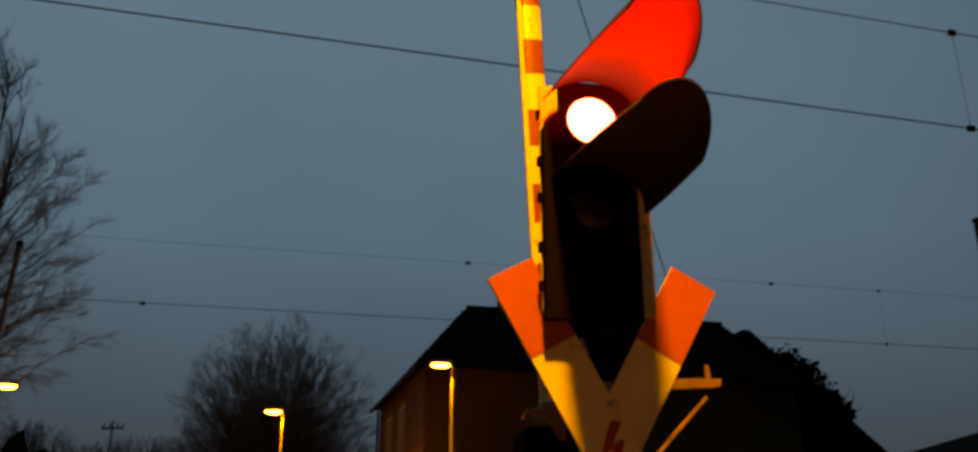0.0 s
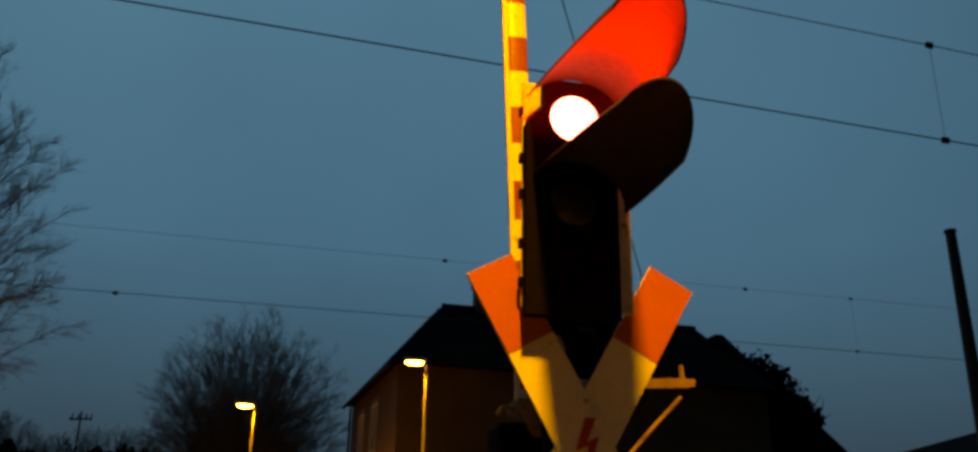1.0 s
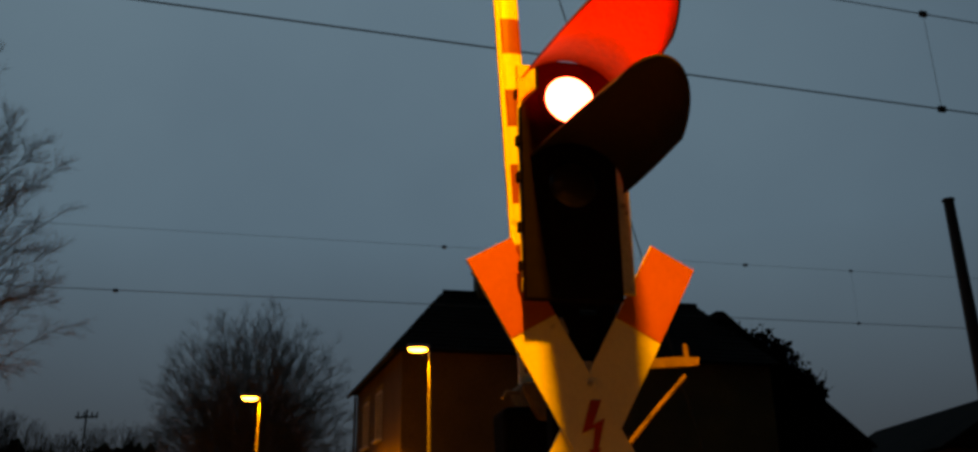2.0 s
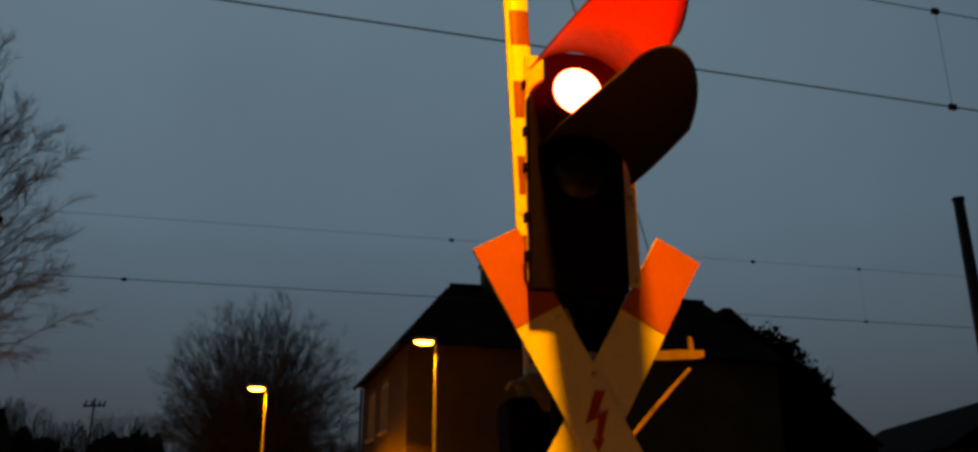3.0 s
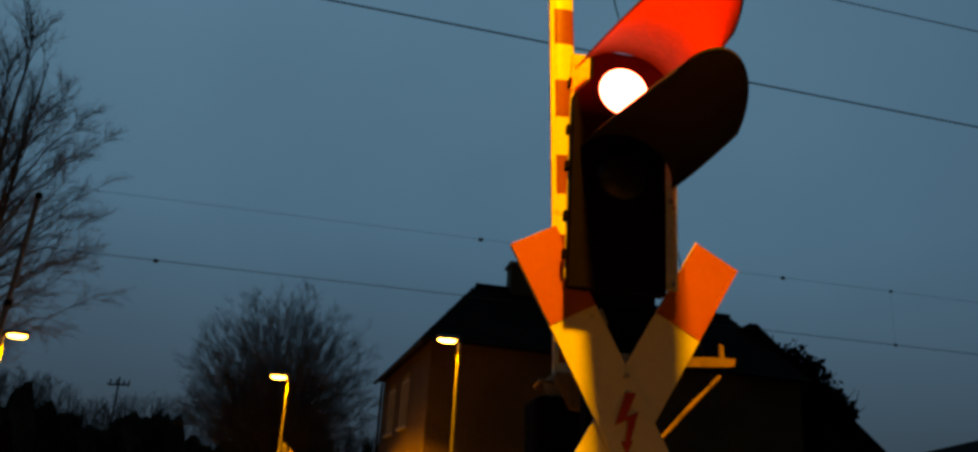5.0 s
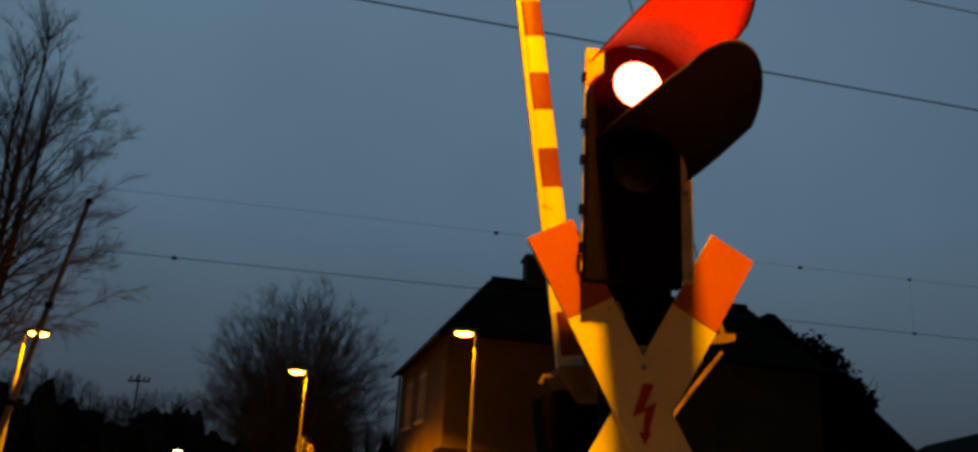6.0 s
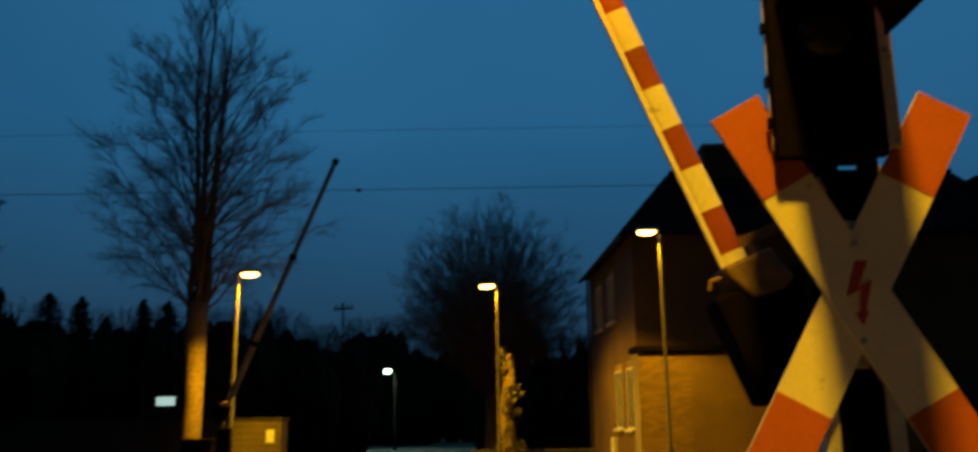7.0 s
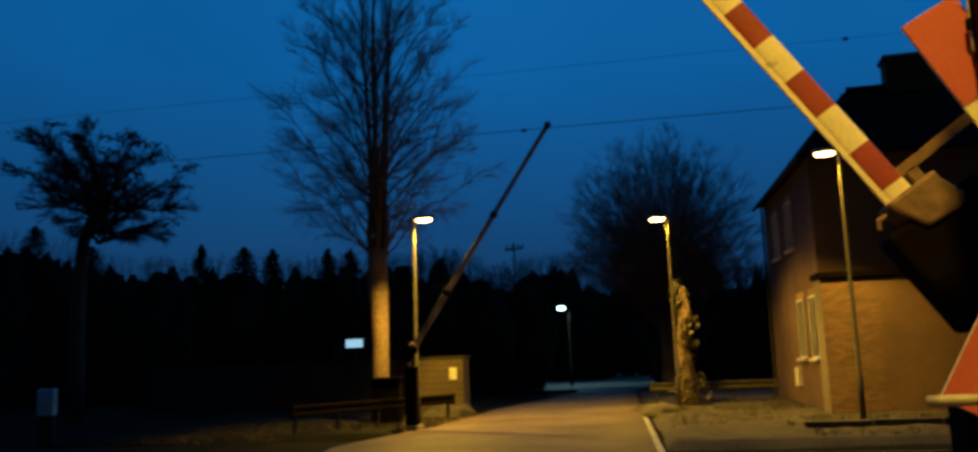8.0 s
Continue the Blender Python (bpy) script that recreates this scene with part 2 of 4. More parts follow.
def verge(name, x0, x1, y0, y1, z, mat, label):
    bm = bmesh.new()
    nx, ny = max(4, int((x1 - x0) / 0.4)), max(4, int((y1 - y0) / 0.4))
    rows = []
    for i in range(nx + 1):
        r = []
        for j in range(ny + 1):
            x, y = x0 + (x1 - x0) * i / nx, y0 + (y1 - y0) * j / ny
            e = min(i, nx - i, j, ny - j)
            h = z + 0.07 * noise.noise((x * 1.3, y * 1.3, 9.0)) + 0.03 * noise.noise((x * 4, y * 4, 2.0)) - (0.25 if e == 0 else 0)
            r.append(bm.verts.new(ROAD @ Vector((x, y, h))))
        rows.append(r)
    for i in range(nx):
        for j in range(ny):
            bm.faces.new((rows[i][j], rows[i + 1][j], rows[i + 1][j + 1], rows[i][j + 1]))
    return tagged(mesh_object(name, bm, mat, smooth=True), label, "verge", kind="structure")


verge("verge_east", 2.3, 12, 15.5, 45, 0.0, M_GRAVEL, "muddy gravel verge with thin grass beside the road")
# west side takes near-black grass: its lack of lamplight is in the colour
verge("verge_west", -14, -4.0, 19.5, 45, 0.0, M_GRASS, "grass verge beside the road, darkened as unlit ground")
verge("verge_near", 2.65, 10, -12, 2.3, -0.02, M_GRAVEL, "gravel footway beside the road")

for y in (13.6, 17.0, 20.4):
    bm = boxed((2.21, y, 0.004), (2.33, y + 3.2, 0.009), m=ROAD)
    tagged(mesh_object("edge_line", bm, M_LINE), "worn white edge line on the asphalt", "road marking", "edge lines", "structure")


def grass_bank(x, y, rx, ry, h):
    """A low earth mound, sunk into the verge."""
    bm = bmesh.new()
    bmesh.ops.create_uvsphere(bm, u_segments=32, v_segments=14, radius=1.0)
    for v in bm.verts:
        k = 1 + 0.25 * noise.noise(v.co * 2.2 + Vector((x, y, 0)))
        v.co = Vector((x + v.co.x * rx * k, y + v.co.y * ry * k, -0.12 + v.co.z * h * k + 0.02 * noise.noise(v.co * 9)))
    tagged(mesh_object("grass_bank", bm, M_GRAVEL, smooth=True), "low muddy bank at the edge of the road", "bank", "banks", "structure")


grass_bank(-9.75, 27.2, 0.85, 1.5, 0.5)
grass_bank(-2.75, 26.6, 0.75, 1.7, 0.36)


def track(y):
    m = at(0, y, 0, SKEW)
    t = thing("railway_track", m, "rusty railway track set level in the crossing", "railway track", "railway tracks")
    for s in (-0.72, 0.72):
        bm = bmesh.new()
        prism(bm, [(-0.036, -0.02), (0.036, -0.02), (0.036, 0.012), (0.03, 0.02), (-0.03, 0.02), (-0.036, 0.012)], -60, 60)
        bm.transform(Matrix.Translation((0, s, 0)) @ Matrix.Rotation(radians(-90), 4, "Z"))
        part("rail", bm, M_RAILSTEEL, t)
    bm = boxed((-60, -1.35, -0.25), (60, 1.35, -0.035))
    part("ballast", bm, M_GRAVEL, t, "dark ballast bed")


track(4.3)
track(12.8)


# ---- the light signal on its post ----
SX = -0.045


def half_hood(length, r0, r1, low, high, droop, tall=0.86, thick=0.006):
    """A long open-bottomed visor that runs forward (-y) from its lens."""
    bm = bmesh.new()
    n, m = 40, 6
    def ring(j, off):
        f = j / m
        r = r0 + (r1 - r0) * f ** 1.3 + off
        out = []
        for k in range(n + 1):
            a = radians(low + (high - low) * k / n)
            # rim cut back towards the sides, like a tongue
            cut = f * (length - 0.15 * (1 - math.sin(a)))
            out.append(bm.verts.new((r * math.cos(a), -cut, (tall + (1 - tall) * f) * r * math.sin(a) - droop * f)))
        return out
    inner, outer = [ring(j, 0) for j in range(m + 1)], [ring(j, thick) for j in range(m + 1)]
    for j in range(m):
        for k in range(n):
            bm.faces.new((inner[j][k], inner[j + 1][k], inner[j + 1][k + 1], inner[j][k + 1]))
            bm.faces.new((outer[j][k], outer[j][k + 1], outer[j + 1][k + 1], outer[j + 1][k]))
        for k in (0, n):
            bm.faces.new((inner[j][k], outer[j][k], outer[j + 1][k], inner[j + 1][k]))
    for k in range(n):
        bm.faces.new((inner[m][k], inner[m][k + 1], outer[m][k + 1], outer[m][k]))
    bmesh.ops.recalc_face_normals(bm, faces=bm.faces)
    return bm


def disc(bm, c, r, depth, dome=0.0, n=32):
    """A round lens facing -y."""
    rings = []
    for f in (1.0, 0.8, 0.5, 0.2):
        rings.append([bm.verts.new((c[0] + r * f * math.cos(2 * math.pi * k / n), c[1] - dome * (1 - f * f), c[2] + r * f * math.sin(2 * math.pi * k / n))) for k in range(n)])
    for a, b in zip(rings, rings[1:]):
        for k in range(n):
            bm.faces.new((a[k], a[(k + 1) % n], b[(k + 1) % n], b[k]))
    bm.faces.new(rings[-1])
    back = [bm.verts.new((v.co.x, c[1] + depth, v.co.z)) for v in rings[0]]
    for k in range(n):
        bm.faces.new((rings[0][k], back[k], back[(k + 1) % n], rings[0][(k + 1) % n]))
    bmesh.ops.recalc_face_normals(bm, faces=bm.faces)
    return bm


def signal():
    t = thing("crossing_signal", at(0, 0, 0), "black two-lamp crossing signal, red lamp lit under a long hood", "traffic signal")
    part("backplate", boxed((-0.2, -0.04, 2.44), (0.15, -0.025, 3.185), 0.005), M_PLATE_EDGE, t, "pale weathered backing plate with dirty edges")
    for z in (2.5, 2.62, 2.78, 2.9, 3.06):
        part("hinge", boxed((-0.21, -0.055, z), (-0.198, -0.03, z + 0.03), 0.003), M_BLACK, t)
    for x, z in ((-0.185, 3.14), (0.135, 3.13), (0.135, 2.46), (0.135, 2.7)):
        part("screw", tubed([(x, -0.039, z), (x, -0.045, z)], 0.006, 6), M_GALV, t)
    # cut corner stands in for the hood's shadow edge on the plate
    case = [(-0.198, 2.41), (0.094, 2.41), (0.094, 3.18), (-0.14, 3.18), (-0.14, 3.085), (-0.198, 3.02)]
    body = part("lamp_case", prism(bmesh.new(), case, -0.084, -0.042), M_BLACK, t, "matt black lamp case, its cut corner drawn as a shadow edge")
    for name, z, mat, lab in (("red_lens", 3.045, M_RED_ON, "lit red lens"), ("yellow_lens", 2.765, M_GLASS, "unlit dark lens")):
        part(name, disc(bmesh.new(), (SX, -0.093, z), 0.076, 0.01, 0.02), mat, body, lab, True)
        bm = tube(bmesh.new(), [(SX, -0.083, z), (SX, -0.09, z)], 0.095, 32)
        part("lens_rim", bm, M_BLACK, body)
        h = half_hood(0.72, 0.164, 0.106, -8, 151, 0.075, 0.84) if z > 2.9 else half_hood(0.72, 0.158, 0.106, -8, 143, 0.075, 0.86)
        h.transform(Matrix.Translation((SX, -0.085, z)))
        part("hood", h, M_HOOD, body, "long black sheet hood")
    return t


signal()
# the red lamp's own light, just before its lens
lamp("red_lamp_light", "SPOT", Matrix.Translation((SX, -0.42, 2.97)) @ Matrix.Rotation(radians(180), 4, "X"), 36.0, (1.0, 0.02, 0.001), 0.05, 176, 0.15)


def post():
    t = thing("signal_post", at(0, 0, 0), "twin-channel steel post carrying the signal and the warning cross", "signal post")
    for x in (-0.085, 0.085):
        part("channel", boxed((x - 0.02, 0.03, 0), (x + 0.02, 0.1, 1.95), 0.004), M_PLATE_EDGE, t)
        # same channel, blackened above the cross for the shade behind the signal
        part("upper_channel", boxed((x - 0.02, 0.03, 1.95), (x + 0.02, 0.1, 3.1), 0.004), M_BLACK, t)
    part("infill", boxed((-0.065, 0.05, 0), (0.065, 0.09, 2.4), 0.002), M_BLACK, t, "black plate between the channels")
    part("upper_infill", boxed((-0.065, 0.05, 2.4), (0.0, 0.09, 2.7), 0.002), M_BLACK, t)
    part("cross_plate", boxed((0.0, 0.05, 2.425), (0.065, 0.09, 2.7), 0.002), M_BLACK, t)
    part("bracket", boxed((-0.1, -0.024, 2.5), (0.1, 0.03, 2.58), 0.004), M_GREY_PAINT, t)
    part("bracket", boxed((-0.1, -0.024, 2.95), (0.1, 0.03, 3.03), 0.004), M_GREY_PAINT, t)
    part("foot", boxed((-0.25, -0.15, -0.2), (0.25, 0.3, 0.06), 0.02), M_CONCRETE, t, "concrete foot")
    bm = tubed([(-0.41, -0.1, 1.56), (-0.38, -0.11, 1.562), (0.5, -0.11, 1.565)], 0.014, 10)
    part("guard_bar", bm, M_GREY_PAINT, t, "pale tubular bar across the post below the cross", True)
    for x in (-0.085, 0.085):
        part("bar_clip", boxed((x - 0.012, -0.11, 1.55), (x + 0.012, 0.032, 1.575), 0.003), M_GREY_PAINT, t)
    return t


post()

# ---- the warning cross ----
ZC, ARM, WIDE, LEANING = 2.05, 0.6, 0.155, radians(29)


def cross():
    t = thing("warning_cross", at(0, 0, ZC), "white and red enamelled railway warning cross with a red lightning bolt", "warning sign")
    for side, name in ((-1, "cross_arm"), (1, "cross_arm")):
        y0, y1 = (-0.012, 0.0) if side < 0 else (0.0, 0.012)
        rot = Matrix.Rotation(side * LEANING, 4, "Y")
        bm = bmesh.new()
        w = WIDE / 2
        box(bm, (-w, y0 + 0.001, -ARM), (w, y1, ARM), None, 0.0)
        bm.transform(rot)
        arm = part(name, bm, M_WHITE, t)
        for s in (1, -1):
            bm = boxed((-w + 0.001, y0 - 0.0015, s * 0.335 if s > 0 else -ARM + 0.001), (w - 0.001, y0 + 0.0008, ARM - 0.001 if s > 0 else -0.335))
            bm.transform(rot)
            part("red_end", bm, M_RED, arm, "orange-red reflective end panel")
    bolt = [(0.03, 0.083), (-0.002, 0.083), (-0.032, -0.012), (0.006, 0.006), (-0.002, -0.055), (-0.014, -0.055), (0.004, -0.09), (0.022, -0.05), (0.014, -0.053), (0.037, 0.032), (0.001, 0.014)]
    bm = prism(bmesh.new(), bolt, -0.0165, -0.0125)
    part("lightning_bolt", bm, M_BOLT, t, "dark red lightning bolt")
    for x, z in ((0, 0.13), (0, -0.13)):
        part("bolt_head", tubed([(x, -0.012, z), (x, -0.02, z)], 0.008, 6), M_GALV, t)
    for s in (-1,):
        part("lug", tubed([(s * 0.1, 0.02, 0.29), (s * 0.075, 0.01, 0.315), (s * 0.06, 0.02, 0.28)], 0.014, 8), M_GREY_PAINT, t, "bent fixing lug")
    bm = boxed((-0.02, 0.012, -0.2), (0.02, 0.03, 0.2), 0.002)
    part("fixing_strap", bm, M_GALV, t)
    return t


cross()


# ---- barriers ----
def rounded_bar(w, d, r, z0, z1):
    """A length of hollow bar with a rounded box section, upright."""
    ring = []
    for cx, cy, a0 in ((w - r, d - r, 0), (r - w, d - r, 90), (r - w, r - d, 180), (w - r, r - d, 270)):
        ring += [(cx + r * math.cos(radians(a0 + k * 30)), cy + r * math.sin(radians(a0 + k * 30))) for k in range(4)]
    bm = bmesh.new()
    a, b = [bm.verts.new((x, y, z0)) for x, y in ring], [bm.verts.new((x, y, z1)) for x, y in ring]
    n = len(ring)
    for k in range(n):
        bm.faces.new((a[k], a[(k + 1) % n], b[(k + 1) % n], b[k]))
    return bm


def barrier(name, label, side, length, striped):
    """The turning arm with its counterweight, pivot at its origin, arm along +z; side: where the side bar points."""
    t = thing(name, Matrix(), label, "barrier", "crossing barriers")
    s = side
    if striped:
        w, d, z, k = 0.047, 0.04, 0.53, 0
        while z < length - 0.01:
            top = min(0.572 if k == 0 else z + 0.158, length)
            bm = rounded_bar(w, d, 0.024, z, top)
            part("white_band" if k % 2 == 0 else "red_band", bm, M_ARM_WHITE if k % 2 == 0 else M_ARM_RED, t, "", True)
            z, k = top, k + 1
        part("edge_strip", boxed((-0.055, -0.036, 0.53), (-0.036, -0.029, length - 0.05), 0.002), M_ARM_WHITE, t, "plain pale edge profile")
    else:
        for k, (z0, z1, w) in enumerate(((0.5, 2.2, 0.075), (2.2, 4.7, 0.07), (4.7, 7.55, 0.06))):
            part("arm_section", boxed((-w, -0.04, z0), (w, 0.04, z1), 0.014), M_ARM_BACK, t, "plain grimy rear face")
            part("collar", boxed((-w - 0.02, -0.05, z1 - 0.1), (w + 0.02, 0.05, z1 + 0.05), 0.01), M_BLACK, t)
    part("tip", boxed((-0.03, -0.025, length), (0.03, 0.025, length + 0.04), 0.01), M_GREY_PAINT, t)
    cup = [(-0.07 * s, 0.53), (-0.065 * s, 0.5), (-0.02 * s, 0.4), (0.09 * s, 0.39), (0.135 * s, 0.415), (0.105 * s, 0.5), (0.11 * s, 0.53)]
    bm = prism(bmesh.new(), cup, -0.115, 0.09)
    bmesh.ops.bevel(bm, geom=list(bm.edges), offset=0.012, segments=2, affect="EDGES", profile=0.5)
    part("clamp", bm, M_RUST, t, "tapered cast steel clamp")
    part("hook", tubed([(-0.05 * s, -0.05, 0.5), (-0.11 * s, -0.05, 0.505), (-0.125 * s, -0.05, 0.48)], 0.008, 8), M_RUST, t)
    a, c = (-0.135, 0.2) if s > 0 else (-0.2, 0.135)
    part("counterweight", boxed((a, -0.1, 0.07), (c, 0.1, 0.45), 0.02), M_BLACK, t, "black cast counterweight")
    part("hub", tubed([(0, -0.16, 0), (0, 0.2, 0)], 0.07, 20), M_BLACK, t)
    if striped:
        bar = [(0.03, 0.57), (0.6, 0.585), (0.625, 0.59), (0.63, 0.615), (0.55, 0.618), (0.03, 0.605)]
        part("bracket_bar", prism(bmesh.new(), bar, -0.03, 0.0), M_RUST, t, "flat rusty side bar")
        part("bracket_strut", boxed((0.06, -0.03, 0.5), (0.1, -0.01, 0.58), 0.004), M_RUST, t)
        part("bracket_rod", tubed([(0.57, -0.02, 0.55), (0.43, -0.02, 0.42), (0.3, -0.02, 0.29)], 0.008, 8), M_RUST, t)
        part("fin", prism(bmesh.new(), [(0.575, 0.617), (0.592, 0.617), (0.588, 0.665), (0.576, 0.67)], -0.025, -0.01), M_RUST, t)
    return t


def barrier_stand(m, h):
    t = thing("barrier_drive", m, "dark steel barrier drive housing on a concrete foot", "barrier drive", "barrier drives")
    part("housing", boxed((-0.12, 0.21, 0.05), (0.2, 0.5, h - 0.15), 0.03), M_BLACK, t)
    part("foot", boxed((-0.22, 0.1, -0.3), (0.3, 0.6, 0.05), 0.02), M_CONCRETE, t)
    part("shaft", tubed([(0, 0.19, h), (0, 0.3, h), (0, 0.3, h - 0.25)], 0.05, 14), M_GREY_PAINT, t)
    return t


NEAR, FAR = (0.01, 0.6, 1.74), (-9.15, 21.2, 1.8)
barrier_stand(at(NEAR[0], NEAR[1], 0), 1.74)
barrier_stand(at(FAR[0], FAR[1], 0, 0), 1.8)
gear = thing("gear_cabinet", at(-10.45, 23.3, 0, SKEW), "black gear cabinet behind the far guard rail", "cabinet")
part("body", boxed((-0.45, -0.2, -0.2), (0.4, 0.2, 1.3), 0.02), M_BLACK, gear)
part("lid", boxed((-0.49, -0.24, 1.304), (0.44, 0.24, 1.35), 0.012), M_BLACK, gear)
near_arm = barrier("crossing_barrier", "red and white striped crossing barrier being lowered", 1, 5.6, True)
far_arm = barrier("crossing_barrier", "grimy crossing barrier across the tracks being lowered", -1, 7.6, False)


# ---- street lamps ----
def street_lamp(x, y, h, reach, turn, head, label, power, colour, tilt=0, soft=0.12, metal=M_OLDSTEEL, bowl=1.0, cone=138):
    m = at(x, y, 0, turn)
    t = thing("street_lamp", m, label, "street lamp", "street lamps")
    bm = tubed([(0, 0, -0.3), (0, 0, 1.0), (0, 0, 1.02), (0, 0, h - 0.25), (0, 0, h)], [0.075, 0.075, 0.055, 0.04, 0.035], 14)
    part("pole", bm, metal, t, "round steel pole", True)
    bm = tubed([(0, 0, h - 0.05), (-0.06, 0, h + 0.02), (-reach * 0.5, 0, h + 0.05), (-reach, 0, h + 0.06)], [0.035, 0.035, 0.028, 0.028], 10)
    part("bracket", bm, metal, t, "", True)
    bm = boxed((-reach - 0.5, -0.11, h + 0.02), (-reach + 0.12, 0.11, h + 0.13), 0.04)
    case = part("lamp_head", bm, M_GREY_PAINT, t, "grey lamp housing", True)
    bm = bmesh.new()
    bmesh.ops.create_uvsphere(bm, u_segments=20, v_segments=10, radius=1.0, matrix=Matrix.Translation((-reach - 0.21, 0, h + 0.0)) @ Matrix.Diagonal((0.25, 0.1, 0.07 * bowl, 1)))
    part("diffuser", bm, head, case, "lit lamp bowl", True)
    spot = lamp("street_lamp_light", "SPOT", m @ Matrix.Translation((-reach - 0.2, 0, h - 0.08)) @ pose(0, 0, 0, 0, tilt, 0), power, colour, soft, cone)
    return t


street_lamp(2.45, 21.3, 6.6, 0.12, 0, M_LAMP_ON, "tall lit sodium street lamp beside the brick house", 3300, SODIUM, 6, cone=124)
street_lamp(-2.15, 27.5, 6.15, 0.12, 0, M_LAMP_ON, "lit sodium street lamp behind an ivy-clad stump", 4000, SODIUM, cone=154)
street_lamp(-9.3, 22.6, 5.9, 0.12, 180, M_LAMP_ON, "lit sodium street lamp beside a bare tree", 7000, SODIUM, 16, cone=150)
# black pole here: darkness put into the colour so its lamp leaves it hidden
street_lamp(-9.85, 55.0, 4.95, 0.3, 30, M_LAMP_WHITE, "distant street lamp with a greenish-white light", 4500, (0.75, 1.0, 0.8), 0, 0.12, M_BLACK, 2.0)
street_lamp(1.4, -2.9, 6.9, 1.6, 0, M_LAMP_ON, "sodium street lamp over the footway by the crossing", 2800, SODIUM, 0, 0.2)
# added fill lamp, out of view, that lifts the shaded part of the cross
street_lamp(-6.6, -15.0, 6.9, 0.5, 180, M_LAMP_ON, "unseen sodium fill lamp added further back along the road", 6500, SODIUM, 10)


# ---- catenary ----
def wire(y, z, radius, label, skew, sag=0.0):
    bm = bmesh.new()
    pts = [(x, 0, z - sag * (1 - (((x + 112) % 50) / 25 - 1) ** 2)) for x in range(-90, 91, 2)]
    tube(bm, pts, radius, 6)
    ob = mesh_object("overhead_wire", bm, M_WIRE)
    ob.matrix_world = at(0, y, 0, skew)
    return tagged(ob, label, "overhead wire", "overhead wires")


def dropper(y, skew, x, z0, z1):
    t = thing("hanger_wire", at(0, y, 0, skew) @ Matrix.Translation((x, 0, 0)), "short hanger wire between the two overhead wires", "hanger wire", "hanger wires")
    part("wire", tubed([(0, 0, z0), (0, 0, z1)], 0.0025 if y < 10 else 0.0015, 5), M_WIRE, t)
    for z in (z0, z1):
        c = 0.03 if y < 10 else 0.022
        part("clip", boxed((-c * 1.4, -0.02, z - c), (c * 1.4, 0.02, z + c), 0.006), M_WIRE, t)


def wire_clip(y, skew, x, z):
    ob = mesh_object("wire_clip", boxed((-0.04, -0.02, -0.035), (0.04, 0.02, 0.02), 0.006), M_WIRE)
    ob.matrix_world = at(0, y, 0, skew) @ Matrix.Translation((x, 0, z))
    tagged(ob, "small dark clip on an overhead wire", "wire clip", "wire clips")


NEAR_WIRE, FAR_WIRE = (4.17, 4.76), (12.83, 2.3)
wire(NEAR_WIRE[0], 5.78, 0.0075, "thin dark contact wire over the near track", NEAR_WIRE[1])
wire(NEAR_WIRE[0], 6.88, 0.006, "thin dark messenger wire above the near contact wire", NEAR_WIRE[1])
wire(FAR_WIRE[0], 5.7, 0.0062, "thin dark contact wire over the far track", FAR_WIRE[1])
wire(FAR_WIRE[0], 6.78, 0.003, "faint messenger wire above the far contact wire", FAR_WIRE[1])
for x in (-24.0, -14.5, 5.35, 15.0, 25.0):
    dropper(*NEAR_WIRE, x, 5.78, 6.88)
for x in (-18.2, 9.9, 20.0):
    dropper(*FAR_WIRE, x, 5.7, 6.78)
for x, z in ((-3.9, 5.7), (1.55, 6.78), (7.55, 6.78)):
    wire_clip(*FAR_WIRE, x, z)
guy = mesh_object("guy_wire", tubed([(1.13, 4.3, 7.0), (4.4, 7.4, 0.0)], 0.006, 6), M_WIRE)
tagged(guy, "thin slanting stay wire", "stay wire")


def mast():
    t = thing("catenary_mast", at(11.6, 12.2, 0), "dark steel catenary mast beside the track", "mast")
    part("pole", tubed([(0, 0, -0.2), (0, 0, 8.0)], [0.16, 0.1], 12), M_DARKSTEEL, t)
    part("cantilever", tubed([(0.1, 0, 5.0), (1.6, 0.6, 5.2)], 0.03, 8), M_DARKSTEEL, t)
    part("insulator", tubed([(0.25, 0.05, 5.02), (0.6, 0.2, 5.07)], 0.07, 10), M_DARKSTEEL, t)
    part("cap", tubed([(0, 0, 8.0), (0, 0, 8.05)], 0.12, 12), M_DARKSTEEL, t)
    return t


mast()

# ---- houses ----
WALL_A, WALL_B = Vector((2.1, 25.0, 0)), Vector((1.3, 34.0, 0))      # the road side of the house, near and far corner


def along(s, z, out=0.0):
    n = (WALL_B - WALL_A).cross(Vector((0, 0, 1))).normalized() * -1
    return WALL_A.lerp(WALL_B, s) + n * out + Vector((0, 0, z))


